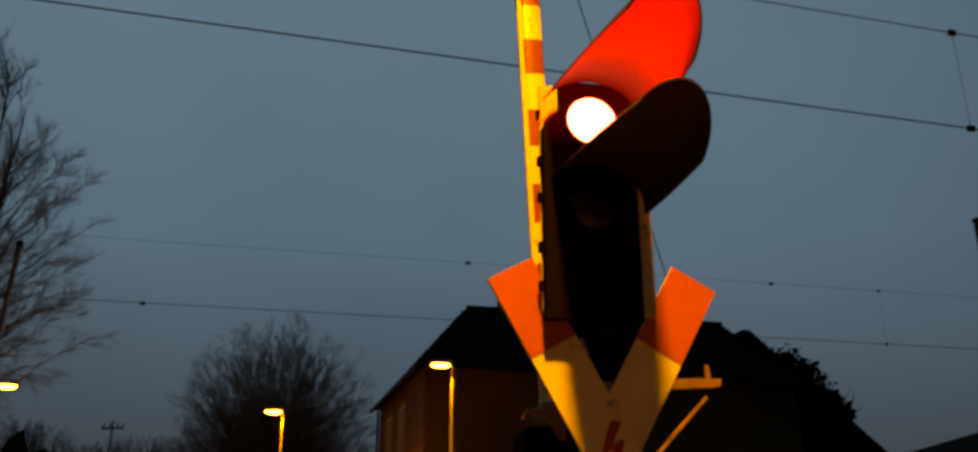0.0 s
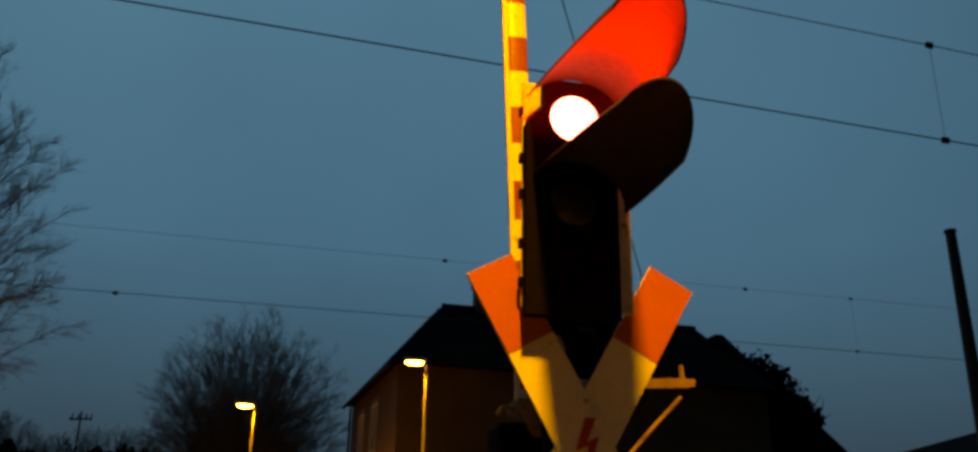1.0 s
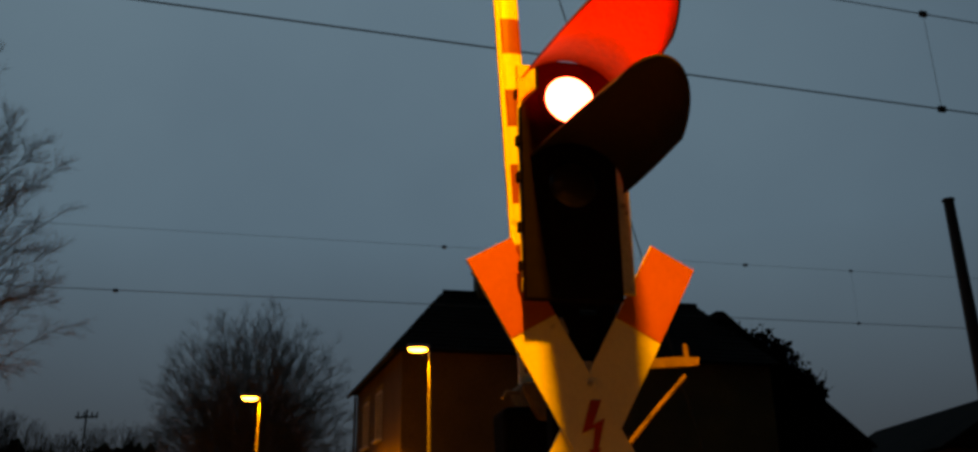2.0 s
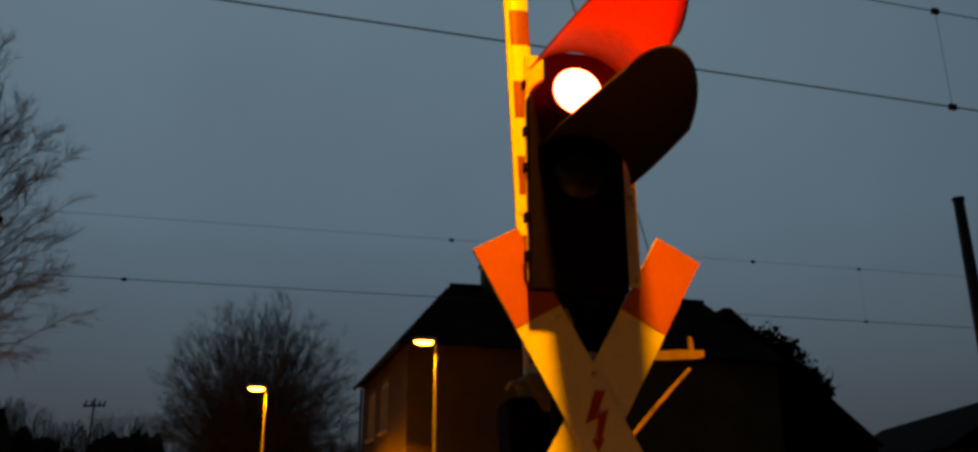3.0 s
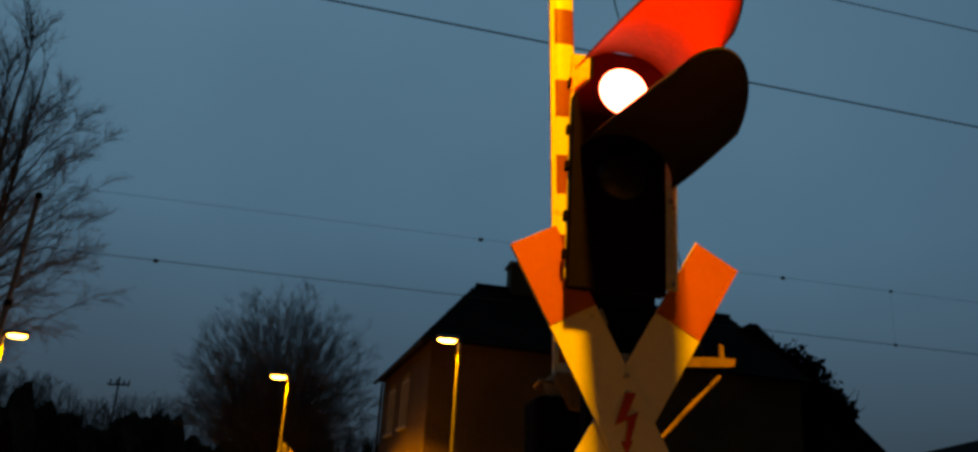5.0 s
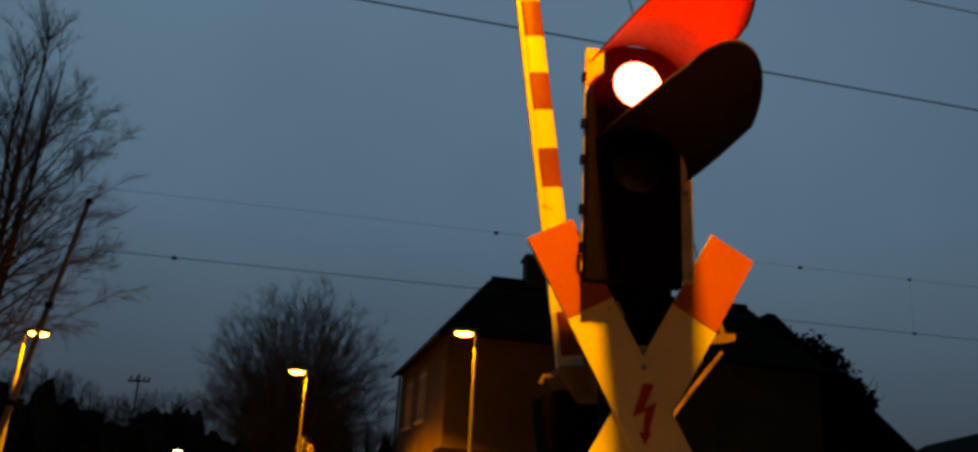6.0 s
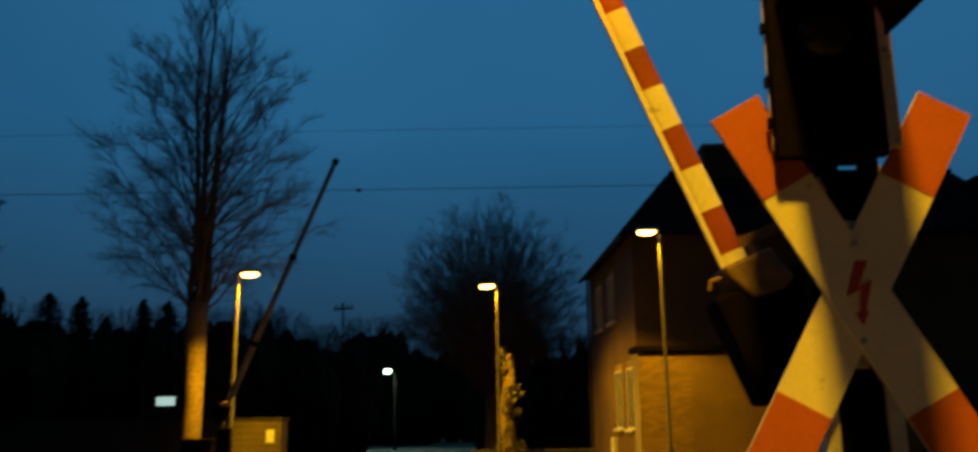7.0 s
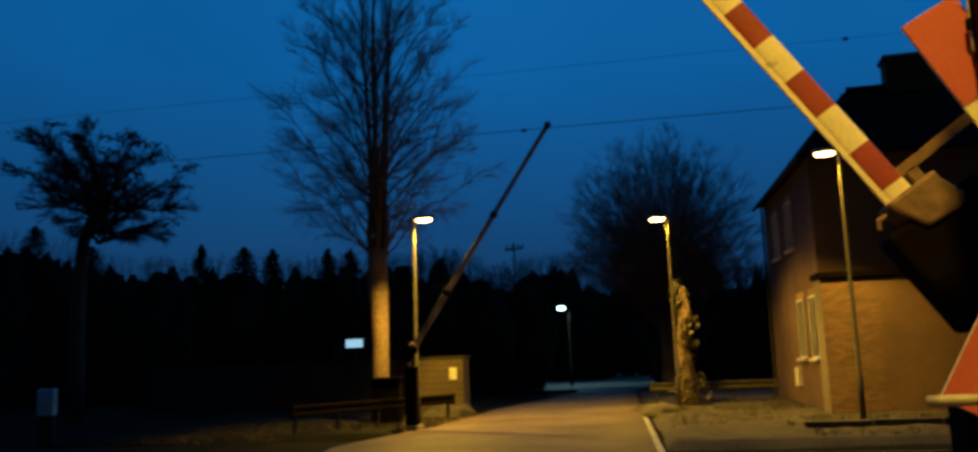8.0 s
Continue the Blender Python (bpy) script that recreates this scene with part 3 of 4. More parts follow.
def window(parent, s, z0, z1, width):
    """A window in the road side: recessed dark pane, white frame, lit sill."""
    d = (WALL_B - WALL_A).normalized()
    turn = math.degrees(math.atan2(d.y, d.x))
    m = Matrix.Translation(along(s, 0)) @ Matrix.Rotation(radians(turn), 4, "Z")
    h = width / 2
    w = part("window", boxed((-h, -0.02, z0), (h, 0.015, z1), 0, m), M_GLASS, parent, "dark window with white frame")
    for x in (-h, -0.03, h - 0.06):
        part("frame", boxed((x, 0.005, z0 + 0.06), (x + 0.06, 0.05, z1 - 0.06), 0.008, m), M_FRAME, w)
    for z in (z0, z1 - 0.06):
        part("frame", boxed((-h, 0.005, z), (h, 0.05, z + 0.06), 0.008, m), M_FRAME, w)
    part("sill", boxed((-h - 0.08, 0.0, z0 - 0.08), (h + 0.08, 0.16, z0 - 0.004), 0.012, m), M_FRAME, w)
    part("lintel", boxed((-h - 0.1, 0.0, z1 + 0.004), (h + 0.1, 0.02, z1 + 0.22), 0.004, m), M_BRICK, w)


def tile_slope(bm, a, b, c, d, rows):
    """Overlapping tile courses on the slope a-b (eave) to d-c (ridge), uneven along each edge."""
    rnd = random.Random(4)
    for k in range(rows):
        f0, f1 = k / rows, (k + 1.15) / rows
        p0, p1 = a.lerp(d, f0), b.lerp(c, f0)
        q0, q1 = a.lerp(d, min(f1, 1)), b.lerp(c, min(f1, 1))
        n = (b - a).cross(d - a).normalized()
        n = n if n.z > 0 else -n
        count = max(2, int((p1 - p0).length / 0.6))
        for j in range(count):
            u0, u1 = j / count, (j + 0.97) / count
            lift = 0.05 + rnd.uniform(0, 0.02)
            vs = [p0.lerp(p1, u0) + n * lift, p0.lerp(p1, u1) + n * lift, q0.lerp(q1, u1) + n * 0.02, q0.lerp(q1, u0) + n * 0.02]
            top = [bm.verts.new(v) for v in vs]
            low = [bm.verts.new(vs[0] - n * 0.04), bm.verts.new(vs[1] - n * 0.04)]
            bm.faces.new(top)
            bm.faces.new((low[0], low[1], top[1], top[0]))


def hip_house():
    t = thing("brick_house", Matrix(), "dark brick house with a hipped tile roof and large chimney", "house")
    a, b, c, d = (2.1, 25.0), (1.3, 34.0), (15.2, 35.0), (15.0, 26.2)
    h = 7.3
    bm = bmesh.new()
    lo = [bm.verts.new((x, y, -0.2)) for x, y in (a, b, c, d)]
    hi = [bm.verts.new((x, y, h)) for x, y in (a, b, c, d)]
    for k in range(4):
        bm.faces.new((lo[k], lo[(k + 1) % 4], hi[(k + 1) % 4], hi[k]))
    bmesh.ops.recalc_face_normals(bm, faces=bm.faces)
    part("wall", bm, M_RENDER, t, "dark brown brick wall")
    bm = bmesh.new()
    o = 0.3
    pts = [Vector(p) for p in ((a[0] - o, a[1] - o, h), (b[0] - o, b[1] + o, h), (c[0] + o, c[1] + o, h), (d[0] + o, d[1] - o, h))]
    q1, q2 = Vector((4.05, 29.5, 10.4)), Vector((14.3, 30.2, 10.4))
    e = [bm.verts.new(p) for p in pts]
    r1, r2 = bm.verts.new(q1), bm.verts.new(q2)
    for f in ((e[0], e[3], r2, r1), (e[1], e[0], r1), (e[2], e[1], r1, r2), (e[3], e[2], r2), tuple(e)):
        bm.faces.new(f)
    bmesh.ops.recalc_face_normals(bm, faces=bm.faces)
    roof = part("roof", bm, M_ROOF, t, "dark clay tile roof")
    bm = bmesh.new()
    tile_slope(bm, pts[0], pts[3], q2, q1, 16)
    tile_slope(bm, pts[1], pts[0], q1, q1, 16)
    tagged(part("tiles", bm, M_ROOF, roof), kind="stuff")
    bm = bmesh.new()
    for k in range(26):
        x0 = q1.x + (q2.x - q1.x) * k / 26
        y0 = q1.y + (q2.y - q1.y) * k / 26
        tube(bm, [(x0, y0, 10.42), (x0 + 0.42, y0 + 0.03, 10.43 + 0.01 * (k % 3))], [0.12, 0.1], 8)
    part("ridge_tiles", bm, M_ROOF, roof)
    stack = part("chimney", boxed((5.3, 29.2, 9.8), (6.9, 30.1, 11.3), 0.02), M_RENDER, t)
    part("chimney_cap", boxed((5.22, 29.12, 11.3), (6.98, 30.18, 11.42), 0.02), M_CONCRETE, stack)
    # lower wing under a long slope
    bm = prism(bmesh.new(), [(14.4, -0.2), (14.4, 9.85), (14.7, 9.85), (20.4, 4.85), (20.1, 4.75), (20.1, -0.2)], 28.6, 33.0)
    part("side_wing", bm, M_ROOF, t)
    # gutter along the road side
    g = [along(-0.02, h - 0.06, 0.34), along(1.03, h - 0.06, 0.34)]
    part("gutter", tubed(g, 0.07, 8), M_DARKSTEEL, t)
    part("downpipe", tubed([along(0.985, h - 0.1, 0.1), along(0.985, 0.0, 0.1)], 0.05, 8), M_DARKSTEEL, t)
    for s, z0, z1 in ((0.72, 5.0, 6.6), (0.42, 5.0, 6.6), (0.33, 1.45, 3.3), (0.11, 1.45, 3.3)):
        window(t, s, z0, z1, 1.05)
    d2 = (WALL_B - WALL_A).normalized()
    m = Matrix.Translation(along(0.45, 0)) @ Matrix.Rotation(math.atan2(d2.y, d2.x), 4, "Z")
    part("meter_box", boxed((-0.25, -0.02, 0.55), (0.25, 0.14, 1.15), 0.02, m), M_FRAME, t, "pale meter box")
    return t


hip_house()


def ivy_on_house():
    rnd = random.Random(21)
    bm = bmesh.new()
    for az, el, r in ((27.4, 11.7, 0.7), (28.6, 11.5, 0.75), (29.4, 10.8, 0.75), (30.2, 10.1, 0.7), (31.0, 8.9, 0.55), (31.4, 8.4, 0.4), (28.0, 10.4, 0.9), (29.0, 9.4, 0.9)):
        D = 31.0
        x = -0.85 + math.tan(radians(az)) * D
        z = 1.72 + math.hypot(x + 0.85, D) * math.tan(radians(el))
        for _ in range(3):
            clump(bm, (x + rnd.uniform(-0.3, 0.3), D - 2.5, z - rnd.uniform(0.1, 0.9)), r * rnd.uniform(0.5, 1.0), rnd, 130, 0.14)
        for _ in range(4):
            p = Vector((x + rnd.uniform(-0.4, 0.4), D - 2.5, z + rnd.uniform(-0.5, 0.1)))
            tube(bm, [p, p + Vector((rnd.uniform(-0.1, 0.5), 0, rnd.uniform(0.2, 0.6)))], [0.02, 0.008], 4)
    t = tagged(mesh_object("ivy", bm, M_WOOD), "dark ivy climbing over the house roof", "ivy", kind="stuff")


def annex_block():
    t = thing("brick_annex", at(2.02, 23.9, 0, SKEW), "low flat-roofed brick annex lit orange by the street lamp", "annex")
    wall = part("wall", boxed((0.0, 0.02, -0.2), (8, 0.95, 3.62)), M_MORTAR, t)
    part("roof_edge", boxed((-0.1, -0.14, 3.64), (8.1, 0.95, 3.8), 0.015), M_BLACK, t)
    return t, wall


def clump(bm, c, r, rnd, count, leaf=0.25):
    for _ in range(count):
        v = Vector((rnd.gauss(0, 1), rnd.gauss(0, 1), rnd.gauss(0, 1))).normalized() * r * rnd.uniform(0.35, 1.12)
        p = Vector(c) + v
        n = Vector((rnd.gauss(0, 1), rnd.gauss(0, 1), rnd.gauss(0, 1))).normalized()
        u = n.orthogonal().normalized() * leaf * rnd.uniform(0.5, 1.2)
        w = n.cross(u) * rnd.uniform(0.4, 0.9)
        bm.faces.new([bm.verts.new(p + u), bm.verts.new(p + w), bm.verts.new(p - u), bm.verts.new(p - w)])


ivy_on_house()
annex, annex_wall = annex_block()


def far_roof():
    t = thing("low_house", at(26.0, 33.5, 0, -103.6), "low dark house with a shallow pitched roof", "house")
    part("wall", boxed((-5, -3, -0.2), (9, 3, 4.5)), M_RENDER, t)
    bm = prism(bmesh.new(), [(-3.5, 4.5), (3.5, 4.5), (0, 6.6)], -5.4, 9.4)
    bm.transform(Matrix.Rotation(radians(-90), 4, "Z"))
    part("roof", bm, M_ROOF, t)


far_roof()


# ---- trees ----
def bent(rnd, a, b, sag, steps, jitter):
    """A wandering path from a to b that starts off upright."""
    mid = a.lerp(b, 0.45) + Vector((0, 0, sag))
    out = []
    for k in range(steps + 1):
        f = k / steps
        p = a.lerp(mid, f).lerp(mid.lerp(b, f), f)
        if 0 < k:
            p = p + Vector((rnd.gauss(0, jitter), rnd.gauss(0, jitter), rnd.gauss(0, jitter))) * f
        out.append(p)
    return out


def branch_out(bm, rnd, pts, r0, level, spec, centre):
    """Side shoots along a limb. spec: for each level (count, length, up, first, radius, stray)."""
    if level >= len(spec):
        return
    count, length, up, first, radius, stray = spec[level]
    n = len(pts) - 1
    for _ in range(count):
        f = first + (1 - first) * rnd.random()
        i = min(int(f * n), n - 1)
        base = pts[i].lerp(pts[i + 1], f * n - i)
        axis = (pts[i + 1] - pts[i]).normalized()
        away = base - centre
        away.z *= 0.4
        away = away.normalized() if away.length > 0.05 else Vector((0, 0, 1))
        d = Vector((rnd.gauss(0, 1), rnd.gauss(0, 1), rnd.gauss(0, 0.5))).normalized()
        d = (d * stray + away * 0.55 + axis * 0.55 + Vector((0, 0, up))).normalized()
        L = length * rnd.uniform(0.5, 1.15) * (1.15 - 0.5 * f)
        path = bent(rnd, base, base + d * L, L * 0.07, max(1, 3 - level), L * 0.05)
        tube(bm, path, [radius * (1 - 0.75 * k / (len(path) - 1)) for k in range(len(path))], 4 if level == 0 else 3, caps=False)
        branch_out(bm, rnd, path, radius, level + 1, spec, centre)


def tree(name, x, y, label, seed, trunk, stems, spec, centre, bark, twig, stem_r, leaders=()):
    """trunk: points and radii; stems: (start height, end point); spec: side shoots."""
    rnd = random.Random(seed)
    t = thing(name, at(x, y, 0), label, "tree", "trees")
    part("trunk", tubed([p for p, _ in trunk], [r for _, r in trunk], 12), bark, t, "", True)
    bm = bmesh.new()
    for x0, x1, y1, top, r in leaders:               # upright leaders that carry the crown
        path = bent(rnd, Vector((x0 * 0.4, 0, 4.7)), Vector((x1, y1, top)), 0.6, 9, 0.05)
        path[1].x = x0 * 0.8
        tube(bm, path, [r * (1 - 0.85 * k / 9) for k in range(10)], 8, caps=False)
        branch_out(bm, rnd, path, r, 0, [(20, 2.2, 0.2, 0.12, 0.022, 0.7), (7, 0.95, 0.2, 0.15, 0.009, 0.8), (5, 0.45, 0.15, 0.15, 0.005, 0.9)], Vector(centre))
    for z, end in stems(rnd):
        a, b = Vector((rnd.uniform(-0.1, 0.1), rnd.uniform(-0.1, 0.1), z)), Vector(end)
        path = bent(rnd, a, b, (b - a).length * 0.12, 7, 0.12)
        tube(bm, path, [stem_r * (1 - 0.82 * k / 7) for k in range(8)], 6, caps=False)
        branch_out(bm, rnd, path, stem_r, 0, spec, Vector(centre))
    part("crown", bm, twig, t, "fine bare branches")
    return t


def tall_stems(rnd):
    out = []
    for k in range(46):
        a = 2.4 * k + rnd.uniform(-0.3, 0.3)
        z = 6.4 + 7.4 * k / 45
        r = 3.5 * math.sqrt(max(0.05, 1 - ((z - 9.2) / 5.9) ** 2)) * rnd.uniform(0.7, 1.0)
        if z < 8.2 and math.cos(a + 0.8) > 0.5:      # kept clear of the street lamp
            z, r = z + 1.7, r * 0.85
        out.append((max(4.9, z - rnd.uniform(2.2, 4.6)), (r * math.cos(a), r * math.sin(a), z)))
    return out


def dome_stems(rnd):
    """Limbs that fan evenly to a round dome."""
    out = []
    for k in range(620):
        a, s = 2.39996 * k, -0.35 + 1.35 * (k + 0.5) / 620
        c = math.sqrt(1 - s * s)
        r = rnd.choice((0.66, 0.78, 0.87, 0.93, 0.97)) * (1 + 0.05 * noise.noise(Vector((math.cos(a) * c, math.sin(a) * c, s)) * 3))
        out.append((rnd.uniform(2.4, 3.6), (4.7 * r * math.cos(a) * c, 4.7 * r * math.sin(a) * c, 7.2 + 5.4 * r * s)))
    return out


LAYERS = ((-2.2, 12.0, 1.4, 4), (0.5, 11.2, 2.2, 6), (-1.8, 10.3, 2.0, 5), (0.9, 9.9, 2.7, 6), (0.4, 8.8, 3.2, 7), (1.4, 7.6, 1.9, 5))   # x, z, reach, limbs


def layer_stems(rnd):
    """Limbs that end in flat tiers."""
    out = []
    for x, z, reach, n in LAYERS:
        for k in range(n):
            a = 6.28 * k / n + rnd.uniform(-0.4, 0.4)
            r = reach * rnd.uniform(0.7, 1.05)
            out.append((min(z - 0.4, rnd.uniform(7.6, 9.2)), (x + r * math.cos(a), r * math.sin(a), z + rnd.uniform(-0.25, 0.25))))
    return out


tree("bare_tree", -11.15, 24.5, "tall bare tree with upright limbs and an orange-lit trunk", 3,
     [((0, 0, -0.3), 0.36), ((0.0, 0, 0.6), 0.28), ((0.03, 0, 2.5), 0.27), ((-0.02, 0, 4.6), 0.33), ((0, 0, 5.4), 0.3)],
     tall_stems, [(10, 1.2, 0.25, 0.2, 0.011, 0.8), (7, 0.75, 0.2, 0.1, 0.006, 0.9), (5, 0.42, 0.15, 0.15, 0.004, 0.9)], (0, 0, 8.0), M_BARK, M_TWIG, 0.04,
     ((-0.35, -0.5, 0.2, 14.6, 0.13), (0.0, 0.05, -0.1, 15.6, 0.15), (0.36, 0.6, 0.2, 14.8, 0.12), (0.15, 0.3, 0.6, 13.5, 0.09)))
tree("bare_tree", -3.15, 42.0, "round-crowned bare tree behind a street lamp", 8,
     [((0, 0, -0.3), 0.45), ((0, 0, 0.5), 0.34), ((0.05, 0, 2.2), 0.32), ((0, 0, 3.6), 0.3)],
     dome_stems, [(6, 1.1, 0.2, 0.4, 0.009, 0.7), (5, 0.62, 0.15, 0.1, 0.0055, 0.85), (3, 0.36, 0.15, 0.1, 0.0042, 0.9)], (0, 0, 4.5), M_BARK, M_TWIG, 0.02)
wide = tree("spreading_tree", -25.6, 30.0, "wide spreading dark tree above the hedge", 5,
     [((-0.9, 0, -0.3), 0.4), ((-0.95, 0, 3), 0.3), ((-0.9, 0, 6), 0.27), ((-0.75, 0, 7.3), 0.25), ((-0.4, 0, 8.2), 0.22), ((0.0, 0, 8.8), 0.2), ((0.1, 0, 10.2), 0.1)],
     layer_stems, [(12, 1.1, 0.05, 0.25, 0.026, 0.7), (8, 0.6, 0.02, 0.2, 0.014, 0.7), (5, 0.3, 0.05, 0.2, 0.009, 0.75)], (0, 0, 8), M_TWIG, M_TWIG, 0.09)


def flat_tier(bm, rnd, c, r, count):
    """A thin level pad of needles."""
    for _ in range(count):
        a, d = rnd.uniform(0, 6.283), r * math.sqrt(rnd.random())
        p = Vector(c) + Vector((d * math.cos(a), d * math.sin(a), rnd.gauss(0, 0.09)))
        u = Vector((rnd.gauss(0, 1), rnd.gauss(0, 1), rnd.gauss(0, 0.35))).normalized() * rnd.uniform(0.05, 0.13)
        w = Vector((rnd.gauss(0, 1), rnd.gauss(0, 1), rnd.gauss(0, 0.6))).normalized() * rnd.uniform(0.03, 0.07)
        bm.faces.new([bm.verts.new(p + u), bm.verts.new(p + w), bm.verts.new(p - u), bm.verts.new(p - w)])


pads = bmesh.new()
prnd = random.Random(9)
for x, z, reach, n in LAYERS:
    for k in range(n * 2):
        a, r = 6.283 * k / (n * 2) + prnd.uniform(-0.3, 0.3), reach * prnd.choice((0.35, 0.6, 0.8, 0.95, 1.05))
        flat_tier(pads, prnd, (x + r * math.cos(a), r * math.sin(a), z + prnd.uniform(-0.3, 0.3)), prnd.uniform(0.25, 0.6), 60)
for k in range(15):                      # dense heart of the crown
    clump(pads, (prnd.gauss(0.2, 0.7), prnd.gauss(0, 0.6), prnd.gauss(9.3, 0.45)), 0.5, prnd, 80, 0.09)
part("foliage", pads, M_WOOD, wide, "thin dark foliage in flat tiers")


def solid_clump(bm, c, r):
    s = bmesh.ops.create_icosphere(bm, subdivisions=3, radius=1.0)
    for v in s["verts"]:
        k = 0.85 + 0.35 * noise.noise(v.co * 2.3 + Vector(c))
        v.co = Vector((c[0] + v.co.x * r[0] * k, c[1] + v.co.y * r[1] * k, c[2] + v.co.z * r[2] * k))


# the belt's upper edge: azimuth and elevation in degrees from the crossing
SKYLINE = ((-56, 8.2), (-42, 8.2), (-38.5, 7.6), (-36, 7.0), (-34, 6.9), (-23, 6.9), (-18.4, 7.1), (-16.5, 7.2), (-15, 6.4), (-14, 5.7), (-11.8, 6.0), (-11.2, 6.5), (-10, 6.9),
           (-8.6, 6.6), (-7.1, 5.3), (-5, 5.0), (2, 5.6), (6, 5.0))
CONIFERS = ((-43.0, 7.9, 2.2), (-40.6, 8.5, 1.6), (-37.6, 7.4, 1.8), (-31.5, 7.6, 0.9), (-29.0, 7.4, 1.5), (-27.3, 7.3, 1.2), (-23.9, 7.3, 1.1), (-22.5, 7.2, 1.2))


def conifer(bm, rnd, az, el, w):
    """A ragged pointed evergreen that stands out of the belt."""
    x, y = -0.9 + math.tan(radians(az)) * 50, 47.5
    top = 1.7 + math.hypot(x + 0.9, 50) * math.tan(radians(el))
    for k in range(12):
        f = k / 11
        r = w * (0.1 + 0.9 * (1 - f) ** 0.7)
        for j in range(3):
            a = rnd.uniform(0, 6.283)
            clump(bm, (x + r * 0.35 * math.cos(a), y + r * 0.35 * math.sin(a), top - 3.0 + 2.95 * f), r * 0.75, rnd, 60, 0.09)


def woods():
    """Dark evergreen belt along the far side."""
    rnd = random.Random(11)
    bm = bmesh.new()
    az = -56.0
    while az < 5:
        el = float(np.interp(az, [p for p, _ in SKYLINE], [q for _, q in SKYLINE]))
        D = 52 + rnd.uniform(-4, 4)
        if -10.5 < az < -4:
            D += 30
        x, y = -0.9 + math.tan(radians(az)) * D, D - 2.5
        dist = math.hypot(x + 0.9, y + 2.5)
        crest = 1.7 + dist * math.tan(radians(el))
        top = crest - dist * radians(rnd.uniform(0.15, 0.6) if az < -19 else rnd.uniform(0.3, 1.0))
        w = dist * rnd.uniform(0.018, 0.03)
        solid_clump(bm, (x, y, top * 0.42), (w, 2.0, top * 0.56))
        for k in range(5):               # ragged leafy skin
            clump(bm, (x + rnd.uniform(-w, w) * 0.8, y - rnd.uniform(0, 1.0), top * rnd.uniform(0.75, 0.97)), w * 0.45, rnd, 90, 0.05)
        for k in range(18 if az < -19 else 50):              # bare shoots that fan out of the crest
            f = rnd.uniform(-1, 1)
            base = Vector((x + f * w * 0.7, y + rnd.uniform(-1, 1), top * 0.78))
            end = Vector((x + f * w * 1.25 + rnd.gauss(0, 0.12), base.y + rnd.gauss(0, 0.3), top + (crest + 0.15 - top) * rnd.uniform(0.2, 1.0) * (1 - 0.45 * f * f)))
            path = bent(rnd, base, end, 0.1, 3, 0.05)
            tube(bm, path, [0.022, 0.015, 0.01, 0.006], 3, caps=False)
            for j in range(5):
                g = rnd.uniform(0.4, 0.95)
                q = base.lerp(end, g)
                tube(bm, [q, q + Vector((rnd.gauss(0, 0.18), rnd.gauss(0, 0.18), rnd.uniform(0.12, 0.4)))], [0.009, 0.005], 3, caps=False)
        az += 1.15
    for spec in CONIFERS:
        conifer(bm, rnd, *spec)
    return tagged(mesh_object("woods", bm, M_BRUSH), "dark belt of evergreen trees and shrubs", "woods", kind="stuff")


woods()


def unseen_woods_behind():
    """An unseen belt added behind the near lamps to block the low sky."""
    rnd = random.Random(12)
    bm = bmesh.new()
    for k in range(26):
        a = radians(100 + 160 * k / 25)
        x, y = 32 * math.sin(a), 32 * math.cos(a)
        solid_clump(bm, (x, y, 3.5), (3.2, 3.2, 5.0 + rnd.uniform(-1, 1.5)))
    return tagged(mesh_object("hedge", bm, M_WOOD), "unseen added hedge that blocks low sky behind the footway", "hedge", kind="stuff")


unseen_woods_behind()


def ivy_stump():
    rnd = random.Random(31)
    t = thing("ivy_stump", at(-1.9, 29.5, 0), "old pollarded trunk wrapped in ivy, lit orange", "tree stump")
    part("trunk", tubed([(0, 0, -0.3), (0.0, 0, 0.8), (-0.1, 0, 2.0), (0.05, 0, 3.0), (-0.1, 0, 4.0)], [0.45, 0.3, 0.24, 0.26, 0.2], 9), M_BARK, t, "", True)
    bm = bmesh.new()
    for z, r, n, dx in ((0.2, 0.75, 200, 0), (0.8, 0.5, 160, 0.1), (1.5, 0.3, 110, 0), (2.1, 0.36, 130, 0.12), (2.7, 0.38, 140, 0.1), (3.3, 0.26, 80, -0.1), (3.75, 0.33, 120, -0.12), (4.05, 0.22, 70, -0.2)):
        clump(bm, (dx, -0.1, z), r, rnd, n, 0.09)
    part("ivy", bm, M_IVY, t, "dense ivy leaves")


ivy_stump()


